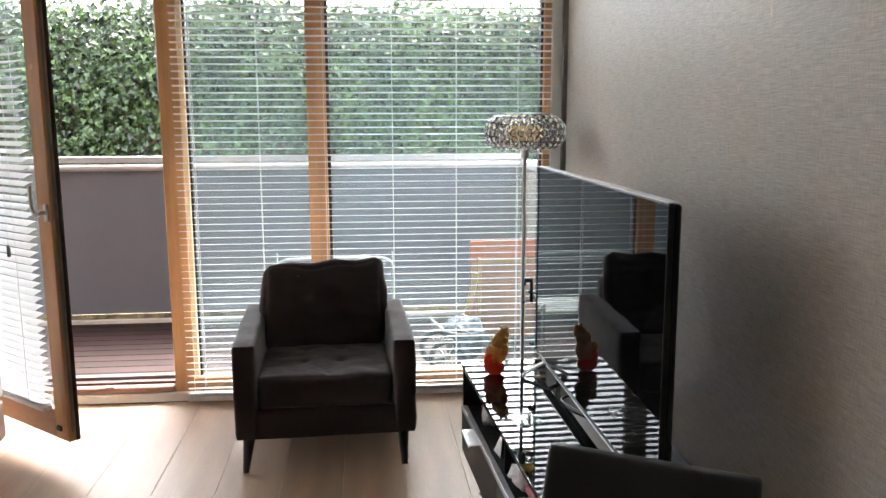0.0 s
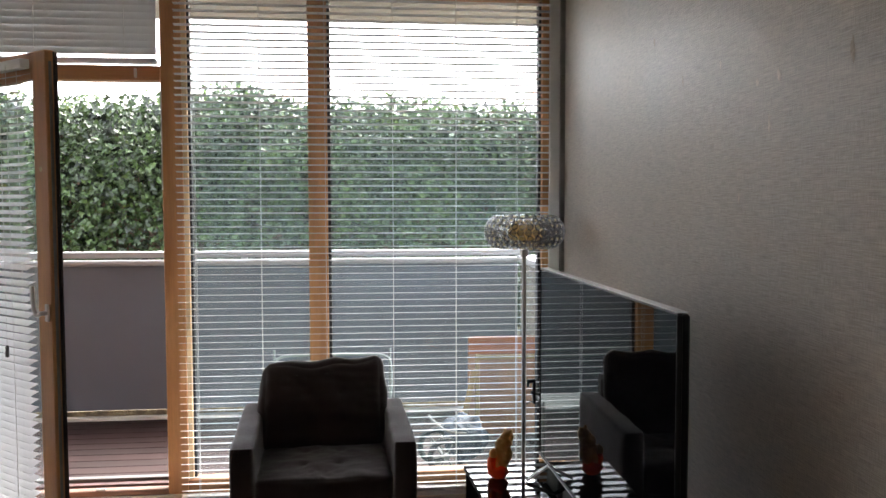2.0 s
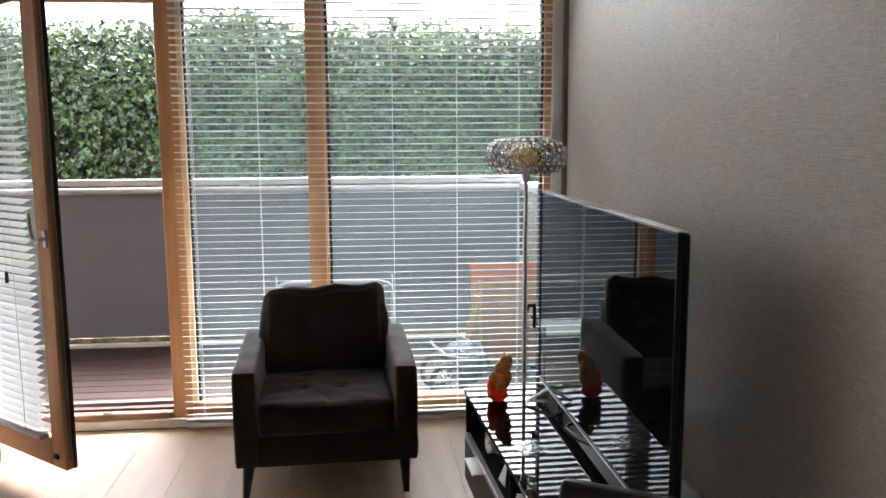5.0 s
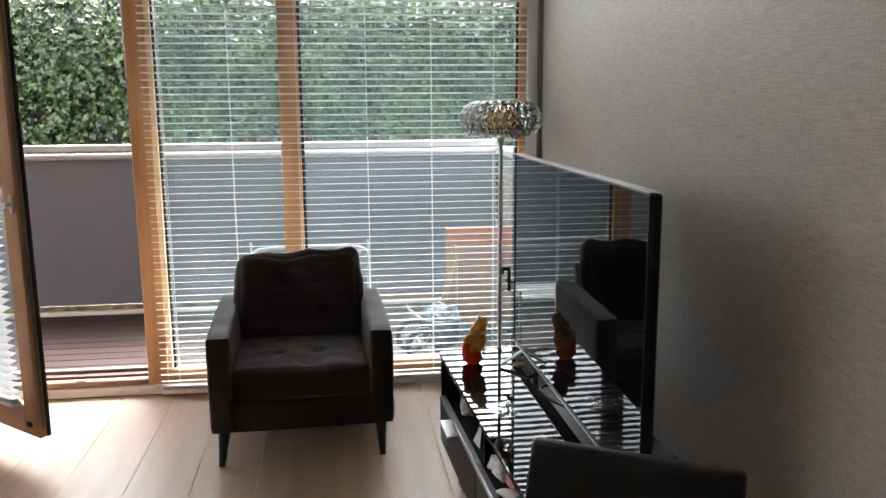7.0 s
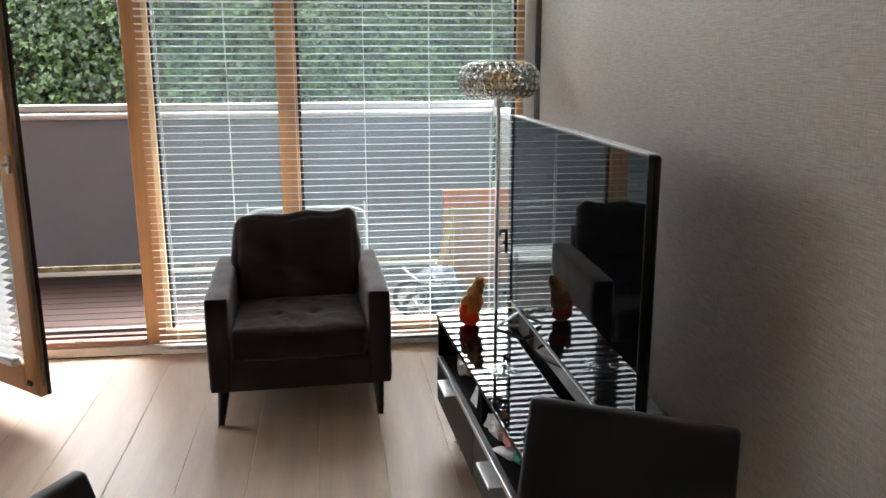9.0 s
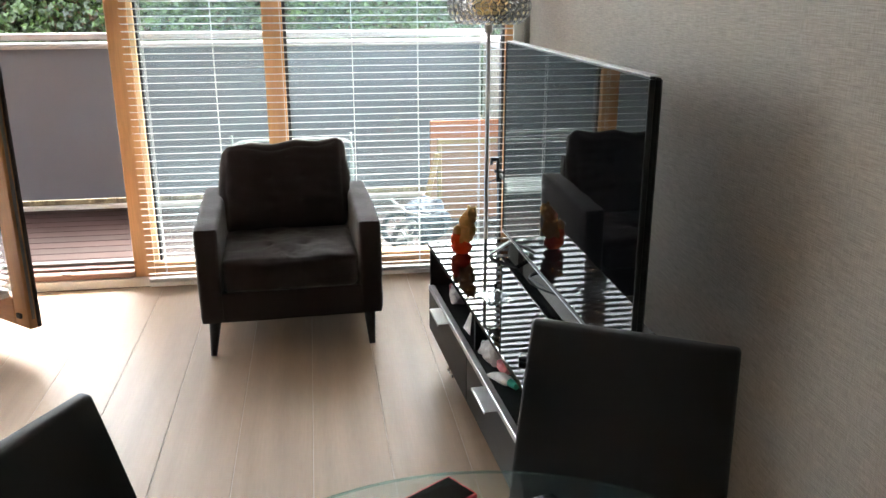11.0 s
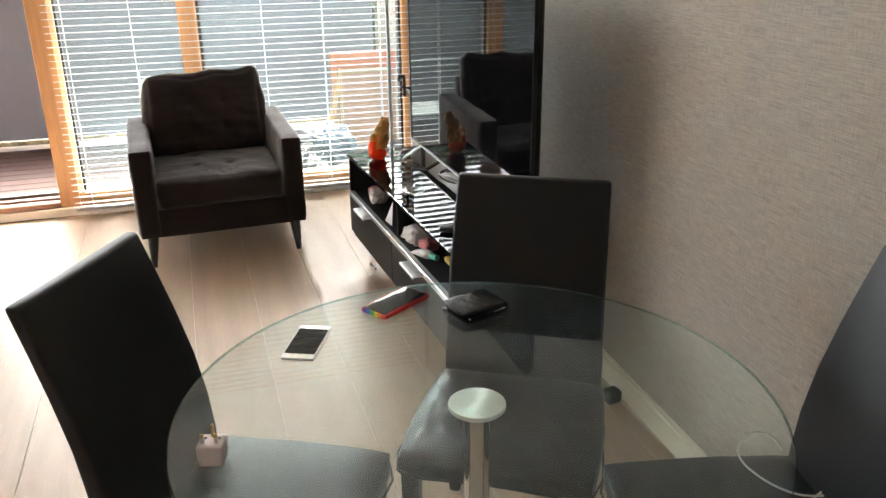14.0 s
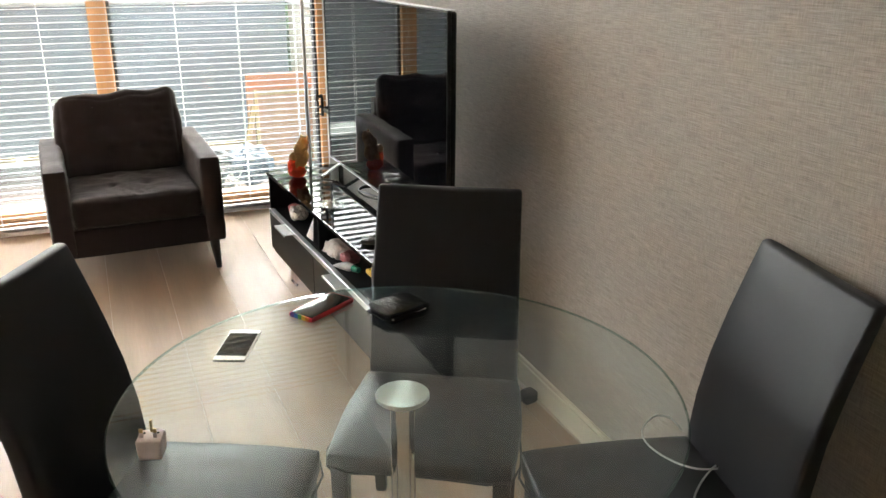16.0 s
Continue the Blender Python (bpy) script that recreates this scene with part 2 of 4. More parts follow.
M_LEAF = mat("ivy_leaf", (0.019, 0.040, 0.009), 0.34, var=0.25, scale=2.2, bump=0.1, fine=60, island=0.75, second=(0.040, 0.070, 0.016))
M_YOUNG = mat("young_ivy_leaf", (0.10, 0.15, 0.028), 0.4, var=0.25, scale=6, bump=0.1, island=0.4)
M_DRYLEAF = mat("dry_brown_leaf", (0.09, 0.05, 0.03), 0.6, var=0.3, scale=6, bump=0.1, island=0.4)
# near-black colour stands in for the shade between the ivy leaves
M_CORE = mat("hedge_shade_backing", (0.012, 0.018, 0.008), 0.9, var=0.4, scale=8, bump=0.5, depth=0.02)
M_TWIG = mat("brown_twig", (0.10, 0.06, 0.035), 0.8, var=0.3)
M_ORANGEWOOD = wood("orange_varnished_wood", (0.42, 0.12, 0.035), 0.4, "x", 0.15)
M_TANWOOD = wood("tan_board", (0.36, 0.16, 0.075), 0.55, "z", 0.12)
M_YELLOWWOOD = wood("yellow_pine", (0.38, 0.22, 0.07), 0.5, "z", 0.1)
M_TYRE = mat("black_tyre_rubber", (0.02, 0.02, 0.022), 0.7, var=0.2)
M_BLUEBAG = mat("blue_grey_nylon", (0.026, 0.033, 0.05), 0.6, var=0.3, scale=9, bump=0.5, fine=30, spec=0.15, second=(0.05, 0.062, 0.088), depth=0.01)
M_SOFA = mat("beige_woven_fabric", (0.46, 0.36, 0.30), 0.85, var=0.08, scale=8, bump=0.3, fine=300, sheen=0.2)
M_POLY = mat("white_thin_plastic", (0.72, 0.68, 0.67), 0.3, var=0.08, scale=30, bump=0.5, fine=60, depth=0.004)
M_PINK = mat("pink_packaging", (0.6, 0.18, 0.2), 0.45, var=0.15, scale=25)
M_GREEN = mat("green_cap", (0.02, 0.33, 0.24), 0.35, var=0.05)
M_YELLOW = mat("yellow_card", (0.7, 0.45, 0.05), 0.6, var=0.08)
M_SCUFF = mat("torn_wallpaper_backing", (0.40, 0.34, 0.275), 0.9, var=0.15, scale=60)
M_SCUFFLIGHT = mat("dented_wallpaper", (0.52, 0.45, 0.375), 0.6, var=0.15, scale=60)
M_RAINBOW = [mat("case_" + k, c, 0.45, var=0.04) for k, c in
             (("violet", (0.12, 0.05, 0.3)), ("blue", (0.03, 0.15, 0.5)), ("green", (0.1, 0.4, 0.1)), ("yellow", (0.75, 0.55, 0.05)), ("orange", (0.75, 0.2, 0.02)))]


# ---- building helpers ----
def part(name, bm, material, parent=None, label="", smooth=35, kind=""):
    me = bpy.data.meshes.new(name)
    bmesh.ops.recalc_face_normals(bm, faces=bm.faces)
    bm.to_mesh(me)
    bm.free()
    for m in material if isinstance(material, (list, tuple)) else [material]:
        me.materials.append(m)
    if smooth:
        me.polygons.foreach_set("use_smooth", [True] * len(me.polygons))
        me.set_sharp_from_angle(angle=radians(smooth))
    ob = new(name, me)
    if parent:
        ob.parent = parent
    return tagged(ob, label, kind=kind)


def thing(name, m, label, category, group="", kind=""):
    ob = new(name)
    ob.empty_display_size = 0.1
    ob.matrix_world = m
    return tagged(ob, label, category, group, kind)


def share(ob, name, m, parent):
    """Another object on the same mesh."""
    o = new(name, ob.data)
    o.parent = parent
    o.matrix_basis = m
    return o


def box(x0, x1, y0, y1, z0, z1, bevel=0.0, seg=1, bm=None, mi=0):
    own = bmesh.new()
    bmesh.ops.create_cube(own, size=1)
    for v in own.verts:
        v.co = Vector((x0 + (v.co.x + 0.5) * (x1 - x0), y0 + (v.co.y + 0.5) * (y1 - y0), z0 + (v.co.z + 0.5) * (z1 - z0)))
    if bevel:
        bmesh.ops.bevel(own, geom=own.edges[:], offset=bevel, segments=seg, profile=0.5, affect="EDGES")
    for f in own.faces:
        f.material_index = mi
    return join(bm, own)


def join(bm, own):
    if bm is None:
        return own
    me = bpy.data.meshes.new("tmp")
    own.to_mesh(me)
    own.free()
    bm.from_mesh(me)
    bpy.data.meshes.remove(me)
    return bm


def prism(points, z0, z1, bevel=0.0, bm=None):
    """An upright block on a floor plan."""
    own = bmesh.new()
    f = own.faces.new([own.verts.new((x, y, z0)) for x, y in points])
    up = bmesh.ops.extrude_face_region(own, geom=[f])
    bmesh.ops.translate(own, verts=[v for v in up["geom"] if isinstance(v, bmesh.types.BMVert)], vec=(0, 0, z1 - z0))
    if bevel:
        bmesh.ops.bevel(own, geom=own.edges[:], offset=bevel, segments=1, profile=0.5, affect="EDGES")
    return join(bm, own)


def rod(a, b, r0, r1=None, n=12, bm=None, mi=0):
    a, b = Vector(a), Vector(b)
    own = bmesh.new()
    d = b - a
    m = Matrix.Translation((a + b) / 2) @ d.to_track_quat("Z", "Y").to_matrix().to_4x4()
    bmesh.ops.create_cone(own, cap_ends=True, segments=n, radius1=r0, radius2=r0 if r1 is None else r1, depth=d.length, matrix=m)
    for f in own.faces:
        f.material_index = mi
    return join(bm, own)


def lathe(profile, n=24, bm=None, centre=(0, 0, 0), cap=True):
    own = bmesh.new()
    rings = []
    for r, z in profile:
        if r < 1e-5:
            rings.append([own.verts.new((centre[0], centre[1], centre[2] + z))])
        else:
            rings.append([own.verts.new((centre[0] + r * math.cos(2 * math.pi * i / n), centre[1] + r * math.sin(2 * math.pi * i / n), centre[2] + z)) for i in range(n)])
    for p, q in zip(rings, rings[1:]):
        for i in range(n):
            j = (i + 1) % n
            vs = [p[i % len(p)], p[j % len(p)], q[j % len(q)], q[i % len(q)]]
            vs = list(dict.fromkeys(vs))
            if len(vs) > 2:
                own.faces.new(vs)
    for ring in (rings[0], rings[-1]):
        if cap and len(ring) > 2:
            own.faces.new(ring)
    return join(bm, own)


def tube(points, r, n=8, bm=None, steps=6):
    """A round bar along a smooth line through the points."""
    P = [Vector(p) for p in points]
    line = []
    for i in range(len(P) - 1):
        p0, p1, p2, p3 = P[max(i - 1, 0)], P[i], P[i + 1], P[min(i + 2, len(P) - 1)]
        for k in range(steps):
            t = k / steps
            line.append(0.5 * (2 * p1 + (p2 - p0) * t + (2 * p0 - 5 * p1 + 4 * p2 - p3) * t * t + (3 * p1 - p0 - 3 * p2 + p3) * t ** 3))
    line.append(P[-1])
    own = bmesh.new()
    rings = []
    side = None
    for i, p in enumerate(line):
        d = (line[min(i + 1, len(line) - 1)] - line[max(i - 1, 0)]).normalized()
        if side is None:
            side = d.orthogonal().normalized()
        side = (side - d * side.dot(d)).normalized()
        up = d.cross(side)
        rings.append([own.verts.new(p + r * (math.cos(2 * math.pi * k / n) * side + math.sin(2 * math.pi * k / n) * up)) for k in range(n)])
    for a, b in zip(rings, rings[1:]):
        for k in range(n):
            own.faces.new((a[k], a[(k + 1) % n], b[(k + 1) % n], b[k]))
    own.faces.new(rings[0])
    own.faces.new(rings[-1])
    return join(bm, own)


def cushion(x0, x1, y0, y1, z0, z1, r=0.03, puff=0.02, cuts=10, wrinkle=0.004, seed=0.0, dents=()):
    """A stuffed block: rounded edges, crowned faces, soft creases, buttoned dents."""
    bm = bmesh.new()
    bmesh.ops.create_cube(bm, size=1)
    bmesh.ops.subdivide_edges(bm, edges=bm.edges[:], cuts=cuts, use_grid_fill=True)
    h = Vector(((x1 - x0) / 2, (y1 - y0) / 2, (z1 - z0) / 2))
    c = Vector(((x0 + x1) / 2, (y0 + y1) / 2, (z0 + z1) / 2))
    for v in bm.verts:
        u = v.co * 2
        p = Vector((u.x * h.x, u.y * h.y, u.z * h.z))
        q = Vector([max(-h[i] + r, min(h[i] - r, p[i])) for i in range(3)])
        d = p - q
        if d.length > 1e-6:
            p = q + d.normalized() * r
        for i in range(3):
            j, k = (i + 1) % 3, (i + 2) % 3
            if abs(u[i]) > 0.999:
                p[i] += math.copysign(puff * (1 - u[j] ** 2) * (1 - u[k] ** 2), u[i])
        p += c
        if wrinkle:
            p += wrinkle * (noise.noise_vector(p * 9 + Vector((seed, 0, 0))) + 0.35 * noise.noise_vector(p * 27 + Vector((seed, 4, 0))))
        for dx, dy, dz, rad, deep in dents:
            e = (p - Vector((dx, dy, dz))).length
            if e < rad:
                p += (c - p).normalized() * deep * (1 - e / rad) ** 2
        v.co = p
    return bm


# ---- the room ----
NORTH, SOUTH, WEST, TOP = 4.73, -2.7, -6.2, 2.95


def wall_x(y):
    """The papered wall stands a little askew to the window."""
    return 1.076 + 0.028 * (y - 1.6)


M_VOID = clear("inner_glass_face", (1, 1, 1), 0.0, 0.02, 1.0)


def pane(x0, x1, y0, y1, z0, z1, material, parent, name="pane"):
    """A sheet of glass whose room face mirrors."""
    bm = box(x0, x1, y0, y1, z0, z1)
    bmesh.ops.recalc_face_normals(bm, faces=bm.faces)
    for f in bm.faces:
        f.material_index = 0 if f.normal.y < -0.9 else 1
    ob = part(name, bm, [material, M_VOID], parent, smooth=0)
    ob.visible_shadow = False
    return ob


floor = tagged(part("floor", box(WEST - 0.1, 1.2, SOUTH - 0.1, 4.695, -0.15, -0.003), M_GAP, smooth=0),
               "wide light oak laminate boards running to the window", "floor", kind="structure")
wall_east = tagged(part("wall_east", prism([(wall_x(SOUTH - 0.1), SOUTH - 0.1), (wall_x(4.86), 4.86), (1.35, 4.86), (1.35, SOUTH - 0.1)], -0.15, TOP), M_PAPER, smooth=0),
                   "grey taupe wallpaper with a horizontal woven grain", "wall", kind="structure")
bm = box(WEST - 0.1, WEST, SOUTH - 0.1, 4.86, -0.15, TOP)
wall_west = tagged(part("wall_west", bm, M_PLAIN, smooth=0), "plain taupe painted wall", "wall", kind="structure")
wall_south = tagged(part("wall_south", box(WEST, wall_x(SOUTH), SOUTH - 0.1, SOUTH, -0.15, TOP), M_PLAIN, smooth=0), "plain taupe painted wall", "wall", kind="structure")
bm = box(WEST, -2.53, 4.695, 4.86, -0.15, 0.128)
box(WEST, -6.002, 4.695, 4.86, 0.129, TOP, bm=bm)
box(WEST - 0.1, 1.35, 4.695, 4.86, TOP + 0.002, 3.6, bm=bm)
wall_north = tagged(part("wall_north", bm, M_PLAIN, smooth=0), "plain wall beside and above the glazed front", "wall", kind="structure")
ceiling = tagged(part("ceiling", box(WEST - 0.1, 1.35, SOUTH - 0.1, 4.693, TOP + 0.002, TOP + 0.15), M_CEIL, smooth=0), "plain white ceiling", "ceiling", kind="structure")
bm = bmesh.new()
for z0, z1, d in ((0.0, 0.085, 0.016), (0.085, 0.1, 0.010)):
    prism([(wall_x(SOUTH) - d, SOUTH), (wall_x(4.695) - d, 4.695), (wall_x(4.695) + 0.001, 4.695), (wall_x(SOUTH) + 0.001, SOUTH)], z0, z1, bm=bm)
tagged(part("baseboard", bm, M_SKIRT, smooth=0), "cream painted skirting board along the papered wall", "baseboard", kind="structure")

# wear on the wallpaper
for y, z, w, h, light in ((3.147, 2.336, 0.03, 0.05, 0), (2.179, 1.922, 0.022, 0.07, 1), (2.13, 2.052, 0.03, 0.055, 1), (4.167, 2.354, 0.02, 0.035, 0), (2.838, 2.136, 0.014, 0.06, 0),
                          (2.514, 2.143, 0.022, 0.05, 1), (2.256, 2.049, 0.03, 0.035, 1), (1.781, 2.054, 0.03, 0.09, 0), (3.124, 1.623, 0.016, 0.03, 0), (2.364, 1.72, 0.012, 0.05, 1)):
    bm = bmesh.new()
    ring = [bm.verts.new((0, (w / 2) * math.cos(a) * (0.6 + 0.5 * random.random()), (h / 2) * math.sin(a) * (0.6 + 0.5 * random.random()) + 0.15 * h * math.cos(a)))
            for a in [k * math.pi / 6 for k in range(12)]]
    f = bm.faces.new(ring)
    up = bmesh.ops.extrude_face_region(bm, geom=[f])
    bmesh.ops.translate(bm, verts=[v for v in up["geom"] if isinstance(v, bmesh.types.BMVert)], vec=(-0.0008, 0, 0))
    ob = part("scuff", bm, M_SCUFFLIGHT if light else M_SCUFF, wall_east, "small tear in the wallpaper" if not light else "small dent in the wallpaper", smooth=0)
    ob.matrix_basis = pose(wall_x(y) - 0.0005, y, z) @ Matrix.Diagonal((1, 0.7, 0.7, 1))

# ---- the glazed front ----
window = thing("window_1", Matrix.Identity(4), "tall two-light window in oiled orange-brown timber", "window", kind="structure")
Y0, Y1 = NORTH, 4.83
part("window_frame", box(-1.125, -1.012, Y0, Y1, 0.03, TOP, 0.004), M_FRAME, window)
part("rebate", box(-1.0115, -0.987, Y0 + 0.012, Y1, 0.13, 2.87, 0.002), M_PALE, window, "pale timber rebate")
part("gasket", box(-0.9865, -0.974, Y0 + 0.04, Y1 - 0.01, 0.13, 2.87), M_GASKET, window)
part("mullion", box(-0.319, -0.211, Y0, Y1, 0.13, 2.87, 0.004), M_FRAME, window)
part("gasket", box(-0.2105, -0.193, Y0 + 0.03, Y1 - 0.01, 0.13, 2.87), M_GASKET, window)
part("gasket", box(1.018, 1.0325, Y0 + 0.03, Y1 - 0.01, 0.13, 2.87), M_GASKET, window)
part("window_frame", box(1.033, 1.075, Y0, Y1, 0.03, TOP, 0.004), M_FRAME, window)
part("head_rail", box(-1.0115, 1.0325, Y0 + 0.002, Y1, 2.872, TOP, 0.003), M_FRAMEX, window)
part("window_sill", box(-1.0115, 1.0325, Y0 - 0.003, Y1, 0.05, 0.128, 0.004), M_FRAMEX, window)
part("base_strip", box(-1.0115, 1.075, 4.699, Y0 - 0.004, 0.0, 0.05, 0.003), M_WHITE, window, "white painted base strip")
part("trim", box(1.0755, 1.136, Y0 - 0.012, Y1, 0.0, TOP, 0.003), M_WHITE, window, "white painted trim")
part("trim", box(1.1365, wall_x(4.75) + 0.01, Y0 - 0.03, Y1, 0.0, TOP, 0.003), M_GREYTRIM, window, "grey metal corner trim")
pane(-0.974, -0.319, Y0 + 0.057, Y0 + 0.065, 0.128, 2.872, M_GLASS, window)
pane(-0.193, 1.018, Y0 + 0.057, Y0 + 0.065, 0.128, 2.872, M_GLASS, window)

# out of view: extra glazing added to bring in daylight from the west
side_light = thing("window_2", Matrix.Identity(4), "unseen timber-framed light added beyond the door for daylight from the west", "window", kind="structure")
for x0, x1 in ((-6.0, -5.91), (-4.32, -4.21), (-2.63, -2.5305)):
    part("window_frame", box(x0, x1, Y0, Y1, 0.13, TOP, 0.004), M_FRAME, side_light)
for x0, x1 in ((-5.9095, -4.3205), (-4.2095, -2.6305)):
    part("head_rail", box(x0, x1, Y0, Y1, 2.872, TOP, 0.003), M_FRAMEX, side_light)
    pane(x0, x1, Y0 + 0.057, Y0 + 0.065, 0.13, 2.871, M_GLASS, side_light)

frame_door = thing("door_frame", Matrix.Identity(4), "oiled timber frame of the balcony door with a transom light", "door frame", kind="structure")
part("jamb", box(-2.53, -2.45, Y0, Y1, 0.0, TOP, 0.004), M_FRAME, frame_door)
part("transom", box(-2.45, -1.1255, Y0, Y1, 2.386, 2.468, 0.004), M_FRAMEX, frame_door)
part("head_rail", box(-2.45, -1.1255, Y0, Y1, 2.872, TOP, 0.003), M_FRAMEX, frame_door)
pane(-2.45, -1.1255, Y0 + 0.057, Y0 + 0.065, 2.468, 2.872, M_GLASS, frame_door)
part("base_strip", box(-2.53, -1.0125, 4.699, 4.728, 0.0, 0.052, 0.004), M_WHITE, frame_door, "white painted base strip")
part("threshold", box(-2.45, -1.1255, 4.71, 4.775, 0.053, 0.088, 0.006), M_THRESH, frame_door, "worn pinkish timber threshold")
part("sill", box(-2.45, -1.1255, 4.777, 4.835, 0.03, 0.1, 0.003), M_SILL, frame_door, "dark red-brown timber sill")
part("track", box(-2.45, -1.1255, 4.837, 4.885, 0.02, 0.118, 0.003), M_GREYTRIM, frame_door, "aluminium track")
part("latch_pin", box(-1.52, -1.47, 4.72, 4.732, 0.086, 0.098, 0.002), M_ALU, frame_door)
bm = box(-1.1265, -1.12, Y0 - 0.004, Y0 + 0.022, 1.78, 2.36, 0.001)
box(-1.128, -1.123, Y0 - 0.005, Y0 + 0.01, 1.84, 1.9, bm=bm)
part("lock_strip", bm, M_ALU, frame_door, "metal lock strip")
part("stay_block", box(-1.262, -1.248, Y0 - 0.02, Y0 - 0.001, 2.40, 2.45, 0.003), M_WHITE, frame_door, "small white block")


# ---- slatted blinds ----
def slat_mesh(length, width, parent, crown=0.0016, thick=0.0009):
    bm = bmesh.new()
    prof = [(-0.5 + k / 4) for k in range(5)]
    lo = [[bm.verts.new((x, u * width, crown * (1 - 4 * u * u))) for u in prof] for x in (0, length)]
    hi = [[bm.verts.new((x, u * width, crown * (1 - 4 * u * u) + thick)) for u in prof] for x in (0, length)]
    for k in range(4):
        bm.faces.new((lo[0][k], lo[0][k + 1], lo[1][k + 1], lo[1][k]))
        bm.faces.new((hi[0][k], hi[1][k], hi[1][k + 1], hi[0][k + 1]))
        for e in (0, 1):
            bm.faces.new((lo[e][k], lo[e][k + 1], hi[e][k + 1], hi[e][k]))
    for k in (0, 4):
        bm.faces.new((lo[0][k], lo[1][k], hi[1][k], hi[0][k]))
    return part("slat", bm, M_SLAT, parent)


def blind(m, label, length, low, high, pitch, cords, width=0.05, tilt=0.0, stack=4, group="", head=True, rail=0.028):
    """A venetian blind; x along it from 0, y to the glass, z up."""
    b = thing("venetian_blind", m, label, "blind", group)
    one = None
    z = low + rail + 0.004
    places = [z + 0.004 * k for k in range(stack)]
    z = places[-1] + pitch * 0.75 if places else z + pitch
    while z < high - 0.045:
        places.append(z)
        z += pitch
    for k, z in enumerate(places):
        t = tilt + random.uniform(-1.2, 1.2) if k >= stack else 0
        mm = pose(random.uniform(-0.0015, 0.0015), random.uniform(-0.001, 0.001), z, t, random.uniform(-0.04, 0.04), random.uniform(-0.05, 0.05))
        if one is None:
            one = slat_mesh(length, width, b)
            one.matrix_basis = mm
        else:
            share(one, "slat", mm, b)
    part("bottom_rail", box(0.0, length, -width / 2, width / 2, low, low + rail, 0.004), M_SLAT, b)
    if head:
        part("head_rail", box(-0.003, length + 0.003, -width / 2, width / 2 - 0.002, high - 0.042, high, 0.003), M_SLAT, b)
    for x in cords:
        bm = bmesh.new()
        for y in (-width / 2 - 0.0015, width / 2 + 0.0015):
            rod((x, y, low + 0.01), (x, y, high - 0.02), 0.0013, n=6, bm=bm)
        part("ladder_cord", bm, M_CORD, b)
    return b


blind(pose(-1.035, 4.655, 0), "wide white venetian blind with open slats hanging before the window", 2.097, 0.016, 2.93, 0.0381, (0.10, 0.457, 0.815, 1.193, 1.553, 1.905), 0.034, tilt=-11, group="venetian blinds")
blind(pose(-2.40, 4.70, 0), "short white venetian blind over the transom light", 1.265, 2.471, 2.93, 0.0385, (0.15, 0.63, 1.1), stack=0, group="venetian blinds", tilt=66)

# ---- the balcony door, standing ajar into the room ----
LEAF = 1.35
leaf_pose = pose(-2.402, 4.707, 0, 0, 0, math.degrees(math.atan2(-0.657, 0.754)))
door = thing("door_1", leaf_pose, "glazed timber balcony door standing half open into the room", "door", kind="structure")
Z0, Z1, TH = 0.128, 2.385, 0.023
part("stile", box(LEAF - 0.125, LEAF - 0.012, -TH, TH, Z0, Z1, 0.005), M_FRAME, door)
part("stile", box(0.0, 0.11, -TH, TH, Z0, Z1, 0.005), M_FRAME, door)
part("bottom_rail", box(0.1105, LEAF - 0.1255, -TH + 0.001, TH - 0.001, Z0, Z0 + 0.14, 0.005), M_FRAMEX, door)
part("top_rail", box(0.1105, LEAF - 0.1255, -TH + 0.001, TH - 0.001, Z1 - 0.12, Z1, 0.005), M_FRAMEX, door)
pane(0.1105, LEAF - 0.1255, 0.004, 0.012, Z0 + 0.14, Z1 - 0.12, M_GLASS, door)
bm = box(LEAF - 0.0115, LEAF - 0.002, 0.012, TH + 0.002, Z0 + 0.004, Z1 - 0.006, 0.002)
box(LEAF - 0.012, LEAF + 0.003, 0.020, 0.026, Z0 + 0.01, Z1 - 0.01, bm=bm)
part("edge_seal", bm, M_EDGE, door, "dark rubber edge seal")
bm = box(LEAF - 0.0118, LEAF - 0.006, -0.008, 0.0035, Z0 + 0.05, Z1 - 0.05)
for z in (0.2, 0.75, 1.24, 1.6, 2.1):
    box(LEAF - 0.0118, LEAF - 0.001, -0.006, 0.0035, z, z + 0.09, 0.001, bm=bm)
part("lock_bar", bm, M_GREYTRIM, door)
handle = part("handle", box(LEAF - 0.058, LEAF - 0.03, -TH - 0.01, -TH + 0.001, 1.175, 1.255, 0.004), M_ALU, door, "brushed metal lever handle")
bm = rod((LEAF - 0.044, -TH - 0.008, 1.215), (LEAF - 0.044, -TH - 0.038, 1.215), 0.011)
part("lever", tube([(LEAF - 0.044, -TH - 0.034, 1.215), (LEAF - 0.068, -TH - 0.04, 1.205), (LEAF - 0.09, -TH - 0.042, 1.24), (LEAF - 0.1, -TH - 0.042, 1.335)], 0.0095, 10, bm), M_ALU, handle)
part("foot_latch", box(LEAF - 0.095, LEAF - 0.06, -TH - 0.014, -TH + 0.001, 0.175, 0.2, 0.004), M_GASKET, door)
part("screw_cap", rod((LEAF - 0.07, -TH - 0.002, 1.86), (LEAF - 0.07, -TH + 0.001, 1.86), 0.012), M_BRASS, door)
b = blind(leaf_pose @ pose(0.115, -TH - 0.03, 0), "white venetian blind fixed to the glazed balcony door", LEAF - 0.24, 0.27, 2.35, 0.036, (0.12, 0.54, 0.99), 0.046, tilt=22, group="venetian blinds", rail=0.022)
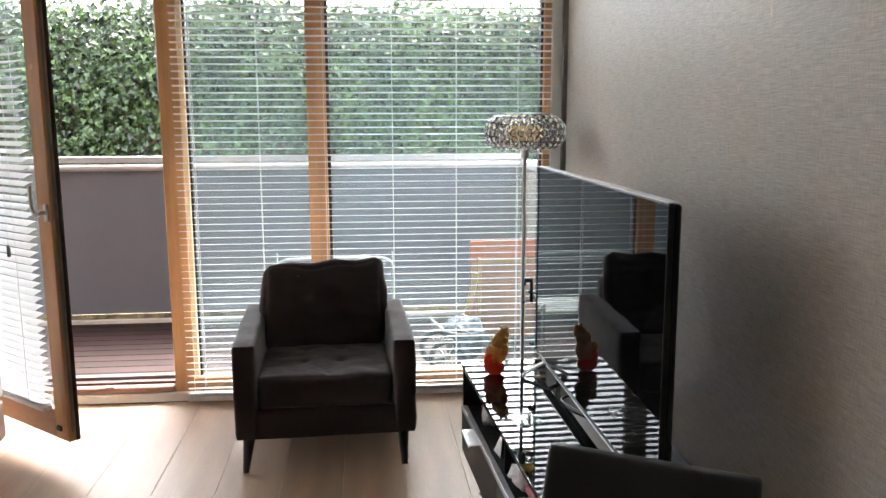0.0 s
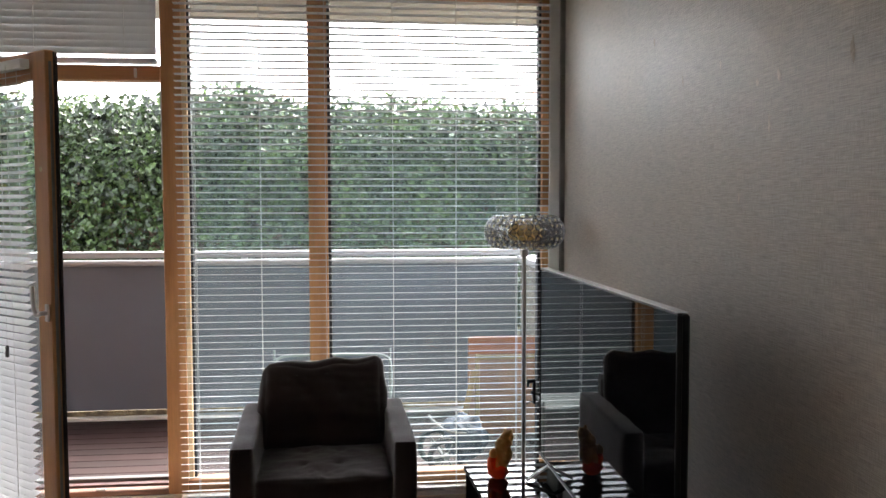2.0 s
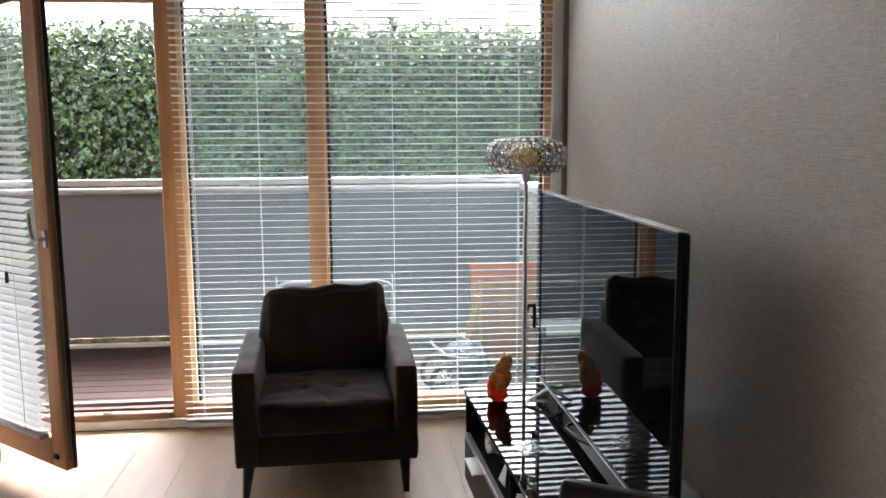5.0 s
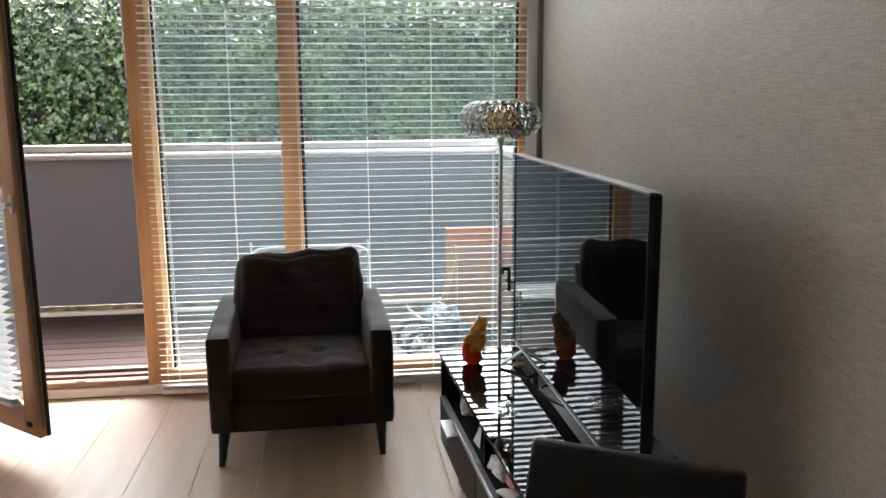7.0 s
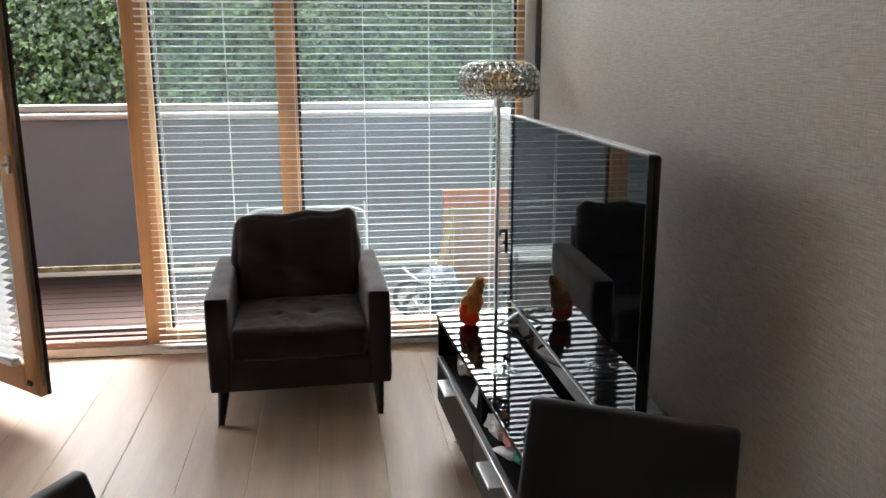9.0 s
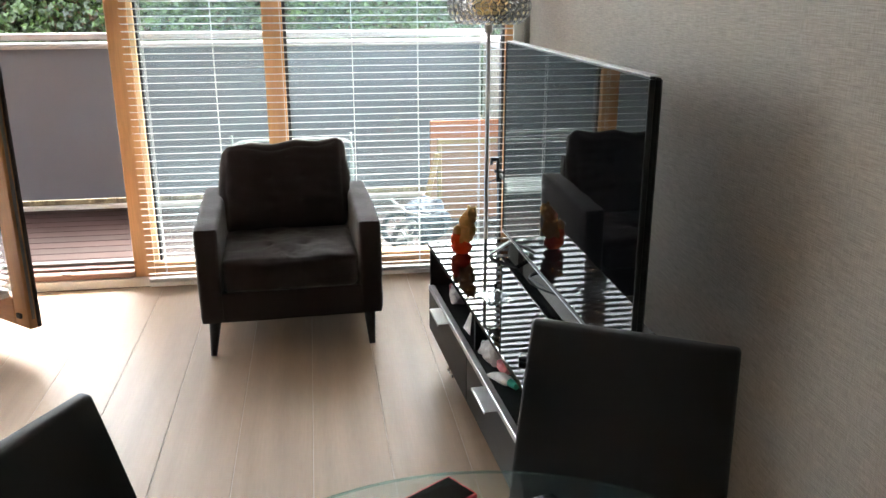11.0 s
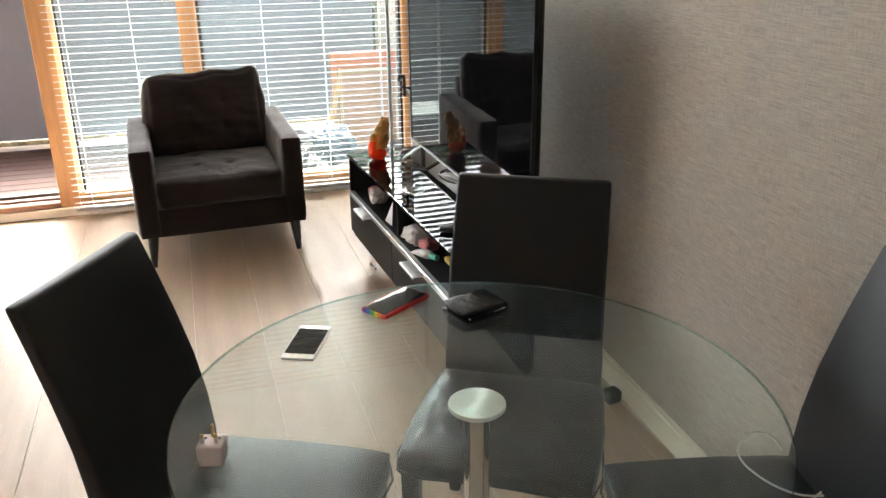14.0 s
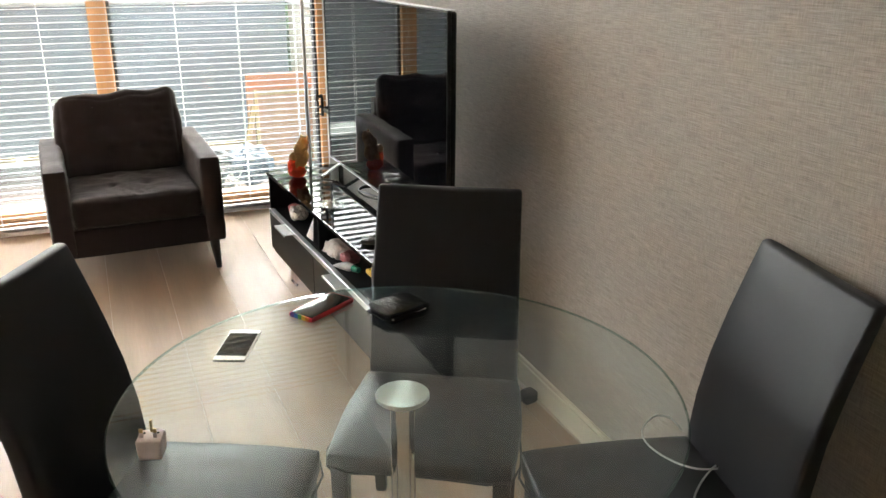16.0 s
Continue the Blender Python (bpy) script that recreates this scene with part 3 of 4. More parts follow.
part("pull_cord", rod((0.97, -0.045, 1.05), (0.97, -0.045, 2.25), 0.0013, n=6), M_CORD, b)
part("cord_tassel", lathe([(0.0, 0.0), (0.009, 0.004), (0.008, 0.05), (0.003, 0.058), (0, 0.058)], 10, centre=(0.97, -0.045, 1.0)), M_BLACKPLASTIC, b, "brown cord tassel")
part("cord_tassel", lathe([(0.0, 0.0), (0.009, 0.004), (0.008, 0.05), (0.003, 0.058), (0, 0.058)], 10, centre=(0.93, -0.045, 1.98)), M_TWIG, b, "brown cord tassel")

# ---- outside ----
ground = tagged(part("ground", box(-400, 400, -400, 600, -0.5, -0.16), M_SOIL, smooth=0), "bare ground under leaf litter", "ground", kind="structure")
deck = tagged(part("deck", box(-8.5, 1.4, 4.89, 6.93, -0.165, -0.076), M_DECK, smooth=0), "dark wet hardwood balcony decking", "deck", kind="structure")
kerb = tagged(part("kerb", box(-8.5, 1.4, 6.785, 6.84, -0.07, -0.022, 0.004), M_WHITE), "pale metal edge strip of the decking", "kerb", kind="structure")
parapet = thing("parapet", pose(0, 6.88, 0), "mauve-grey balcony screen with a pale metal handrail", "parapet", kind="structure")
part("panel", box(-8.5, 1.32, 0, 0.03, 0.012, 1.235, 0.003), M_PANEL, parapet)
part("coping", box(-8.5, 1.36, -0.02, 0.08, 1.26, 1.312, 0.006), M_RAIL, parapet)
part("handrail", rod((-8.5, -0.05, 1.225), (1.3, -0.05, 1.225), 0.026, n=16), M_RAIL, parapet, "round pale metal handrail")
for x in (-7.6, -5.4, -3.2, -1.0, 1.2):
    part("post", box(x, x + 0.05, 0.032, 0.08, -0.165, 1.262, 0.003), M_RAIL, parapet)
side = thing("side_wall", pose(1.34, 0, 0), "low pebbledash side wall under a pale rail", "wall", kind="structure")
part("wall", box(0.0, 0.12, 4.89, 6.86, -0.165, 1.2), M_PEBBLE, side, smooth=0)
part("coping", box(-0.03, 0.15, 4.89, 6.855, 1.202, 1.26, 0.006), M_RAIL, side)
part("litter", box(-8.5, 1.3, 0.09, 0.6, -0.165, -0.012), M_SOIL, parapet, "strip of fallen leaves", smooth=0)
soffit = tagged(part("soffit", box(-9, 3, 4.862, 6.95, 3.2, 3.45), M_CONC, smooth=0), "grey concrete underside of the balcony above", "soffit", kind="structure")

# deck boards
first = None
for k in range(14):
    y = 4.90 + 0.138 * k
    if first is None:
        first = part("board", box(-8.3, 1.335, 0, 0.132, -0.074, -0.05, 0.003, 1), M_DECK, deck, smooth=0)
        first.matrix_basis = pose(0, y, 0)
    else:
        share(first, "board", pose(random.uniform(-0.2, 0), y, 0), deck)

# ivy hedge: bumpy backing sheet coloured as the shade behind the leaves, leaves in layers, twigs
def hedge_top(x):
    return 2.7 + 0.12 * math.exp(-((x + 1.3) / 0.55) ** 2) - 0.05 * max(0, min(1, (x - 0.5) / 1.5)) + 0.07 * noise.noise(Vector((x * 2.2, 0, 5))) + 0.04 * noise.noise(Vector((x * 7, 3, 5)))


def hedge_face(x, z):
    return 8.05 + 0.16 * noise.noise(Vector((x * 0.9, z * 0.9, 1))) + 0.10 * noise.noise(Vector((x * 2.6, z * 2.6, 4)))


hedge = thing("ivy_hedge", pose(0, 0, -0.784) @ Matrix.Scale(1.48, 4), "tall dense hedge of dark green ivy behind the balcony", "hedge", kind="stuff")
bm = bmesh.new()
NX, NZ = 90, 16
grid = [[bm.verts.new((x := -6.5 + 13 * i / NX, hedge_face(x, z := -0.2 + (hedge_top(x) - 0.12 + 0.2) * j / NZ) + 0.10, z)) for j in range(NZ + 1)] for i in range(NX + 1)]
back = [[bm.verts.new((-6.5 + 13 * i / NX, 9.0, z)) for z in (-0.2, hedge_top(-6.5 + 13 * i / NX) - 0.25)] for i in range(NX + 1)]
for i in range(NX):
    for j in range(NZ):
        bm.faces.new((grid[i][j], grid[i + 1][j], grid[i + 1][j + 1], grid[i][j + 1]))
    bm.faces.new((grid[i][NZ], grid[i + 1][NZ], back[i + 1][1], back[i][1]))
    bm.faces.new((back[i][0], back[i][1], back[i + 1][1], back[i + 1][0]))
part("shade_backing", bm, M_CORE, hedge, smooth=0, kind="stuff")


def leaves(name, count, material, size, low, spread, label, xr=(-4.6, 3.4), deep=0.14, skip=0.0, top=0.0):
    """Five-lobed leaves, each with a folded midrib, facing out and up."""
    outline = [(0, -0.12), (0.34, -0.30), (0.55, 0.05), (0.30, 0.22), (0.0, 0.75), (-0.30, 0.22), (-0.55, 0.05), (-0.34, -0.30)]
    verts, faces = [], []
    rnd = random.Random(name)
    for _ in range(count):
        x = rnd.uniform(*xr)
        t = hedge_top(x) + top
        z = t - (t - low) * rnd.random() ** spread
        if noise.noise(Vector((x * 3, z * 3, 9))) < skip - 0.35 * rnd.random():
            continue
        y = hedge_face(x, z) + deep * (rnd.random() - 0.75)
        if z > t - 0.12:
            y += rnd.random() * 0.6
        s = size * rnd.uniform(0.6, 1.3)
        m = Matrix.Translation((x, y, z)) @ Euler((radians(rnd.gauss(62, 24)), radians(rnd.gauss(0, 30)), radians(rnd.gauss(0, 38)))).to_matrix().to_4x4() @ Matrix.Rotation(rnd.uniform(-1.2, 1.2) + math.pi, 4, "Z")
        o = len(verts)
        verts.append(m @ Vector((0, 0.1 * s, -0.06 * s)))
        for u, v in outline:
            verts.append(m @ Vector((u * s, v * s, 0.10 * abs(u) * s - 0.05 * s * abs(v))))
        for k in range(8):
            faces.append((o, o + 1 + k, o + 1 + (k + 1) % 8))
    me = bpy.data.meshes.new(name)
    me.from_pydata([tuple(v) for v in verts], [], faces)
    me.materials.append(material)
    ob = new(name, me)
    ob.parent = hedge
    return tagged(ob, label, kind="stuff")


leaves("foliage", 42000, M_LEAF, 0.049, 0.9, 0.9, "dark green ivy leaves", deep=0.42, skip=-0.5)
leaves("young_foliage", 1700, M_YOUNG, 0.05, 1.28, 0.5, "yellow-green young leaves", deep=0.2, skip=0.12)
leaves("top_shoots", 2600, M_YOUNG, 0.034, 2.4, 0.8, "pale shoots along the top", deep=0.3, top=0.06)
leaves("dry_foliage", 3600, M_DRYLEAF, 0.045, 1.23, 0.14, "brown dry leaves near the foot", deep=0.22)
leaves("seed_heads", 500, M_DRYLEAF, 0.035, 2.25, 0.6, "brown seed heads near the top", deep=0.24)
bm = bmesh.new()
for k in range(150):
    x, z = random.uniform(-4.5, 3.2), random.uniform(1.0, 1.75) if k % 3 else random.uniform(1.5, 2.7)
    y = hedge_face(x, z) - 0.06
    rod((x, y, z), (x + random.gauss(0, 0.2), y - 0.03, z + random.gauss(0.05, 0.15)), 0.005, 0.002, 5, bm)
part("twigs", bm, M_TWIG, hedge, "thin brown twigs", kind="stuff")

# white tubular garden bench on the balcony
bench = thing("garden_bench", pose(-0.225, 5.75, -0.05), "white tubular metal garden bench with a rounded back", "bench")
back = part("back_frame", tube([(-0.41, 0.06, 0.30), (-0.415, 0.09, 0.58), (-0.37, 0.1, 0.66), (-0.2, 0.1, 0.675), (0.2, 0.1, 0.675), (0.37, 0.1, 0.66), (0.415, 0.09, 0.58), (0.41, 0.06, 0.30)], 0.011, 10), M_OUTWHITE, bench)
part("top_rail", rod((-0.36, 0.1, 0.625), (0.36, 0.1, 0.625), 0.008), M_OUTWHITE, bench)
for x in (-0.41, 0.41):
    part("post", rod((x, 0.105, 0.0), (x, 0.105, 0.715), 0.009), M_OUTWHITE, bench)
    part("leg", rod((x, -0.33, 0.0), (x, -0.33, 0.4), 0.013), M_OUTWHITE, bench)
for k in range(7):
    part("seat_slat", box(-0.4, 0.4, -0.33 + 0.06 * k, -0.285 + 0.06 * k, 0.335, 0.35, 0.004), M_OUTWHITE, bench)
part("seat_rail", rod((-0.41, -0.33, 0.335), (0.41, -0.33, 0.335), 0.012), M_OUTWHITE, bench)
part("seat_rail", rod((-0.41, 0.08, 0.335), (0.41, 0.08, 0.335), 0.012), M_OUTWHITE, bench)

# folded wooden table leaning at the balcony's end
table_out = thing("folding_table", pose(1.02, 5.92, -0.05), "folded wooden garden table leaning upright with orange top edge", "table")
part("tabletop", box(-0.25, 0.27, 0.06, 0.085, 0.02, 0.76, 0.004), M_TANWOOD, table_out)
part("edge_board", box(-0.252, 0.272, 0.035, 0.058, 0.635, 0.765, 0.004), M_ORANGEWOOD, table_out, "orange varnished edge board")
part("frame_bar", box(-0.2, -0.17, 0.02, 0.056, 0.05, 0.64, 0.003), M_YELLOWWOOD, table_out)
part("frame_bar", box(-0.2, 0.24, 0.01, 0.034, 0.60, 0.63, 0.003), M_YELLOWWOOD, table_out)
bm = box(-0.02, 0.02, -0.012, 0.012, 0.0, 0.34, 0.003)
bmesh.ops.transform(bm, matrix=pose(-0.285, 0.0, 0.2, 0, 13, 0), verts=bm.verts)
part("leg", bm, M_YELLOWWOOD, table_out, "slanted yellow pine leg")
bm = box(-0.018, 0.018, -0.012, 0.012, 0.0, 0.22, 0.003)
bmesh.ops.transform(bm, matrix=pose(-0.30, 0.02, 0.0, 0, 0, 0), verts=bm.verts)
part("leg", bm, M_TANWOOD, table_out)

# folded pushchair with a bag over it
push = thing("folded_pushchair", pose(0.49, 5.3, -0.05, 0, 0, -80), "folded pushchair with black wheels and a blue-grey cover", "pushchair")
for x in (-0.12, 0.14):
    bm = bmesh.new()
    R, r = 0.125, 0.02
    rings = []
    for i in range(28):
        a = 2 * math.pi * i / 28
        rings.append([bm.verts.new((x + r * math.sin(2 * math.pi * k / 8), (R - r + r * math.cos(2 * math.pi * k / 8)) * math.cos(a), 0.126 + (R - r + r * math.cos(2 * math.pi * k / 8)) * math.sin(a))) for k in range(8)])
    for i in range(28):
        for k in range(8):
            bm.faces.new((rings[i][k], rings[(i + 1) % 28][k], rings[(i + 1) % 28][(k + 1) % 8], rings[i][(k + 1) % 8]))
    wheel = part("wheel", bm, M_TYRE, push)
    bm = rod((x - 0.02, 0, 0.126), (x + 0.02, 0, 0.126), 0.02)
    for k in range(6):
        a = k * math.pi / 3
        rod((x, 0, 0.126), (x, 0.1 * math.cos(a), 0.126 + 0.1 * math.sin(a)), 0.005, bm=bm, n=6)
    part("rim", bm, M_GREYTRIM, wheel)
part("cover", cushion(-0.16, 0.2, 0.06, 0.25, 0.1, 0.31, 0.05, 0.03, 14, 0.035, 3.0), M_BLUEBAG, push, "crumpled blue-grey nylon cover")
part("push_bar", tube([(-0.2, -0.02, 0.31), (-0.05, -0.05, 0.33), (0.12, -0.05, 0.335), (0.24, -0.02, 0.32), (0.26, 0.1, 0.3)], 0.008), M_GREYTRIM, push)
bm = rod((-0.12, 0, 0.126), (0.14, 0, 0.126), 0.008)
part("axle", bm, M_ALU, push)

# ---- armchair ----
chair = thing("armchair", pose(-0.204, 3.745, 0, 0, 0, 2.2), "charcoal brown fabric armchair with buttoned cushions on tapered legs", "armchair")
part("base", cushion(-0.425, 0.425, 0.0, 0.80, 0.132, 0.285, 0.012, 0.003, 8, 0.002), M_FABRIC, chair)
for s in (-1, 1):
    bm = cushion(min(s * 0.318, s * 0.43), max(s * 0.318, s * 0.43), -0.006, 0.815, 0.132, 0.6, 0.02, 0.006, 18, 0.005, s)
    for v in bm.verts:
        if v.co.z > 0.4:
            v.co.z += 0.012 * (v.co.y / 0.8)
    part("armrest", bm, M_FABRIC, chair)
bm = cushion(-0.314, 0.314, 0.0, 0.62, 0.275, 0.437, 0.03, 0.013, 48, 0.008, 2,
             [(-0.115, 0.2, 0.455, 0.075, 0.035), (0.085, 0.21, 0.455, 0.075, 0.035), (-0.115, 0.42, 0.455, 0.07, 0.025), (0.085, 0.42, 0.455, 0.07, 0.025)])
for v in bm.verts:
    if v.co.z > 0.36:
        w = math.exp(-((v.co.x + 0.015) / 0.085) ** 2) * math.exp(-((v.co.y - 0.09) / 0.09) ** 2)
        v.co.z -= w * (0.006 + 0.005 * math.sin(v.co.x * 170 + 4 * noise.noise(v.co * 20)))
        v.co.z -= 0.004 * math.exp(-((v.co.x + 0.115) / 0.006) ** 2) * (0.02 < v.co.y < 0.2) + 0.004 * math.exp(-((v.co.x - 0.085) / 0.006) ** 2) * (0.02 < v.co.y < 0.2)
part("seat_cushion", bm, M_FABRIC, chair, smooth=60)
for x in (-0.115, 0.085):
    part("button", lathe([(0, -0.004), (0.009, 0), (0.007, 0.005), (0, 0.007)], 12, centre=(x, 0.2, 0.43)), M_FABRIC, chair)
bm = cushion(-0.318, 0.308, -0.075, 0.075, 0.0, 0.455, 0.045, 0.03, 44, 0.008, 5, [(-0.1, -0.09, 0.3, 0.09, 0.035), (0.1, -0.09, 0.3, 0.09, 0.035), (-0.1, -0.09, 0.14, 0.08, 0.025), (0.1, -0.09, 0.14, 0.08, 0.025)])
for v in bm.verts:
    if v.co.z > 0.385:
        v.co.z += 0.022 * (abs(v.co.x) / 0.3) ** 2 - 0.012 + 0.012 * math.copysign(1, v.co.x) * (abs(v.co.x) / 0.3) + 0.007 * math.sin(v.co.x * 25)
for v in bm.verts:
    if v.co.y < 0:
        v.co.y -= 0.006 * noise.noise(Vector((v.co.x * 6, 2, v.co.z * 26)))
bmesh.ops.transform(bm, matrix=pose(0, 0.56, 0.41, -16, 0, 0), verts=bm.verts)
part("back_cushion", bm, M_FABRIC, chair, smooth=60)
bm = cushion(-0.31, 0.31, -0.05, 0.05, 0.0, 0.52, 0.018, 0.004, 10, 0.002, 7)
bmesh.ops.transform(bm, matrix=pose(0, 0.745, 0.2, -7, 0, 0), verts=bm.verts)
part("back_frame", bm, M_FABRIC, chair)
for x, y, dx, dy in ((-0.365, 0.04, -0.012, -0.1), (0.365, 0.04, 0.0, -0.1), (-0.365, 0.74, -0.01, 0.03), (0.365, 0.74, 0.01, 0.03)):
    part("leg", rod((x + dx, y + dy, 0.0), (x, y, 0.150), 0.014, 0.03, 14), M_DARKLEG, chair)

# ---- television bench ----
stand = thing("tv_bench", Matrix.Identity(4), "low black television bench with glass top and aluminium drawer pulls", "tv bench")
AX, AY, BX, BY = 0.409, 3.468, 0.486, 2.03
D = Vector((BX - AX, BY - AY)).normalized()
N = Vector((-D.y, D.x))


def on(u, v):
    """u metres along the front from the window end, v metres back to the wall."""
    return (AX + D.x * u + N.x * v, AY + D.y * u + N.y * v)


def slab(u0, u1, v0, v1, z0, z1, bevel=0.002, bm=None):
    return prism([on(u0, v0), on(u1, v0), on(u1, v1), on(u0, v1)], 1.1 * z0, 1.1 * z1, bevel, bm)


L = 1.44
part("bottom_panel", slab(0.002, L - 0.002, 0.012, 0.50, 0.125, 0.145), M_LAMINATE, stand)
part("side_panel", slab(0, 0.02, 0.004, 0.50, 0.1455, 0.498), M_LAMINATE, stand)
part("side_panel", slab(L - 0.02, L, 0.004, 0.50, 0.1455, 0.498), M_LAMINATE, stand)
part("back_panel", slab(0.021, L - 0.021, 0.488, 0.50, 0.1455, 0.498), M_INSIDE, stand)
part("shelf", slab(0.021, L - 0.021, 0.022, 0.487, 0.322, 0.338), M_INSIDE, stand)
part("divider", slab(L / 2 - 0.008, L / 2 + 0.008, 0.03, 0.487, 0.3385, 0.498), M_INSIDE, stand)
part("glass_top", slab(-0.005, L + 0.005, -0.004, 0.53, 0.4985, 0.515, 0.0025), M_BLACKGLASS, stand)
for k in range(2):
    u0, u1 = 0.003 + k * L / 2, (k + 1) * L / 2 - 0.003
    drawer = part("drawer", slab(u0, u1, 0.0, 0.02, 0.148, 0.318), M_LAMINATE, stand)
    part("pull_strip", slab(u0, u1, -0.002, 0.021, 0.3185, 0.341, 0.0015), M_ALU, drawer, "aluminium strip")
    pull = slab(u0 + 0.28, u0 + 0.45, -0.05, -0.0025, 0.3325, 0.336, 0.001)
    slab(u0 + 0.28, u0 + 0.45, -0.053, -0.0495, 0.327, 0.336, 0.001, pull)
    part("handle", pull, M_ALU, drawer, "folded aluminium pull")
for u in (0.14, L - 0.14):
    for v in (0.06, 0.44):
        x, y = on(u, v)
        x2, y2 = on(u + 0.07, v)
        part("leg", tube([(x, y, 0.138), (x, y, 0.03), (x, y, 0.012), (x2, y2, 0.012), (x2, y2, 0.03), (x2, y2, 0.138)], 0.008, 10), M_CHROME, stand, "chrome loop leg")

# things lying in the open shelf
def stuffed(name, u, v, sx, sy, sz, material, label, category, rz=0.0, wr=0.012, seed=1.0):
    x, y = on(u, v)
    t = thing(name, pose(x, y, 0.3722, 0, 0, rz), label, category)
    bm = cushion(-sx / 2, sx / 2, -sy / 2, sy / 2, 0.001, sz, min(sx, sy, sz) * 0.25, 0.004, 20, wr * 0.6, seed)
    for v in bm.verts:
        v.co += wr * 0.45 * (noise.noise_vector(v.co * 38 + Vector((seed, 2, 0))) + 0.5 * noise.noise_vector(v.co * 90 + Vector((seed, 7, 0))))
        v.co.z = max(v.co.z, 0.0005)
    part("body", bm, material, t, smooth=25)
    return t


stuffed("plastic_bag", 0.82, 0.085, 0.085, 0.13, 0.062, M_POLY, "crumpled white plastic bag on the bench shelf", "bag", 10, 0.02)
stuffed("snack_packet", 0.92, 0.10, 0.06, 0.075, 0.045, M_PINK, "small pink packet beside the plastic bag", "packet", 20, 0.012, 4)
stuffed("paper_bundle", 0.22, 0.09, 0.07, 0.12, 0.045, M_POLY, "crumpled white papers on the bench shelf", "papers", -10, 0.022, 7)
stuffed("red_wrapper", 0.13, 0.10, 0.04, 0.06, 0.04, M_PINK, "small red wrapper on the bench shelf", "wrapper", 30, 0.012, 9)
stuffed("yellow_box", 1.13, 0.13, 0.03, 0.12, 0.022, M_YELLOW, "flat yellow box on the bench shelf", "box", 5, 0.001, 2)
x, y = on(0.985, 0.055)
tb = thing("cream_tube", pose(x, y, 0.3722, 0, 0, 25), "white squeezed tube with a green cap", "tube")
bm = cushion(-0.02, 0.02, -0.05, 0.06, 0.001, 0.03, 0.012, 0.002, 6, 0.002, 3)
for v in bm.verts:
    if v.co.y > 0:
        v.co.z = 0.001 + (v.co.z - 0.001) * (1 - 0.75 * v.co.y / 0.06)
part("body", bm, M_POLY, tb)
part("cap", rod((0, -0.05, 0.016), (0, -0.085, 0.016), 0.014, 0.012), M_GREEN, tb, "green cap")
x, y = on(0.55, 0.06)
card = thing("folded_card", pose(x, y, 0.3722, 0, 0, 8), "white folded card propped in the bench", "card")
bm = bmesh.new()
vs = [bm.verts.new(p) for p in ((-0.02, 0.04, 0), (-0.02, -0.04, 0), (0.0, -0.01, 0.10), (-0.0185, 0.04, 0), (-0.0185, -0.04, 0), (0.0015, -0.01, 0.10))]
for f in ((0, 1, 2), (3, 5, 4), (0, 3, 4, 1), (1, 4, 5, 2), (2, 5, 3, 0)):
    bm.faces.new([vs[k] for k in f])
part("sheet", bm, M_POLY, card, smooth=0)

# ---- television ----
def blade(points, width, thick, bm=None):
    """A flat bar, wide along y, bent through the points."""
    bm = bm or bmesh.new()
    rings = [[bm.verts.new((x, y + u * width / 2, z + w)) for u, w in ((-1, 0), (1, 0), (1, thick), (-1, thick))] for x, y, z in points]
    for p, q in zip(rings, rings[1:]):
        for k in range(4):
            bm.faces.new((p[k], p[(k + 1) % 4], q[(k + 1) % 4], q[k]))
    bm.faces.new(rings[0])
    bm.faces.new(rings[-1])
    return bm


tv = thing("television", pose(0.737, 2.68, 0.5665, 0, 0, 0.8), "large flat black television switched off on two splayed feet", "television")
W2, TB, TT = 0.725, 0.0615, 0.8635
part("screen", box(0.0, 0.006, -W2 + 0.006, W2 - 0.006, TB + 0.0085, TT - 0.006), M_SCREEN, tv, "glossy black screen", smooth=0)
bm = box(-0.004, 0.012, -W2, W2, TB, TB + 0.008, 0.0015)
box(-0.003, 0.012, -W2, W2, TT - 0.0055, TT, 0.0015, bm=bm)
box(-0.003, 0.012, -W2, -W2 + 0.0055, TB + 0.0085, TT - 0.006, 0.0015, bm=bm)
box(-0.003, 0.012, W2 - 0.0055, W2, TB + 0.0085, TT - 0.006, 0.0015, bm=bm)
part("bezel", bm, M_BEZEL, tv)
part("casing", box(0.0125, 0.034, -W2 + 0.003, W2 - 0.003, TB + 0.003, TT - 0.003, 0.006), M_BEZEL, tv)
part("rear_housing", box(0.0345, 0.075, -0.45, 0.45, TB + 0.03, 0.45, 0.012), M_BEZEL, tv)
for y in (0.59, -0.57):
    line = [(0.03, y, TB + 0.002), (-0.03, y - 0.014, 0.036), (-0.095, y - 0.03, 0.004)]
    rear = [(0.03, y, TB + 0.002), (0.08, y - 0.006, 0.036), (0.14, y - 0.015, 0.004)]
    foot = part("foot", blade(rear, 0.026, 0.007, blade(line, 0.026, 0.007)), M_BEZEL, tv, "slim black splayed foot")
    part("trim", blade([(p[0], p[1] - 0.0135, p[2] + 0.0005) for p in line], 0.0016, 0.009), M_ALU, foot, "bright metal edge")
part("bottom_edge", box(-0.0058, -0.0043, -W2 + 0.004, W2 - 0.004, TB + 0.0005, TB + 0.0025), M_ALU, tv, "thin silver lower edge", smooth=0)
part("top_edge", box(0.0, 0.03, -W2 + 0.01, W2 - 0.01, TT + 0.0005, TT + 0.0025), M_ALU, tv, "thin silver top edge", smooth=0)
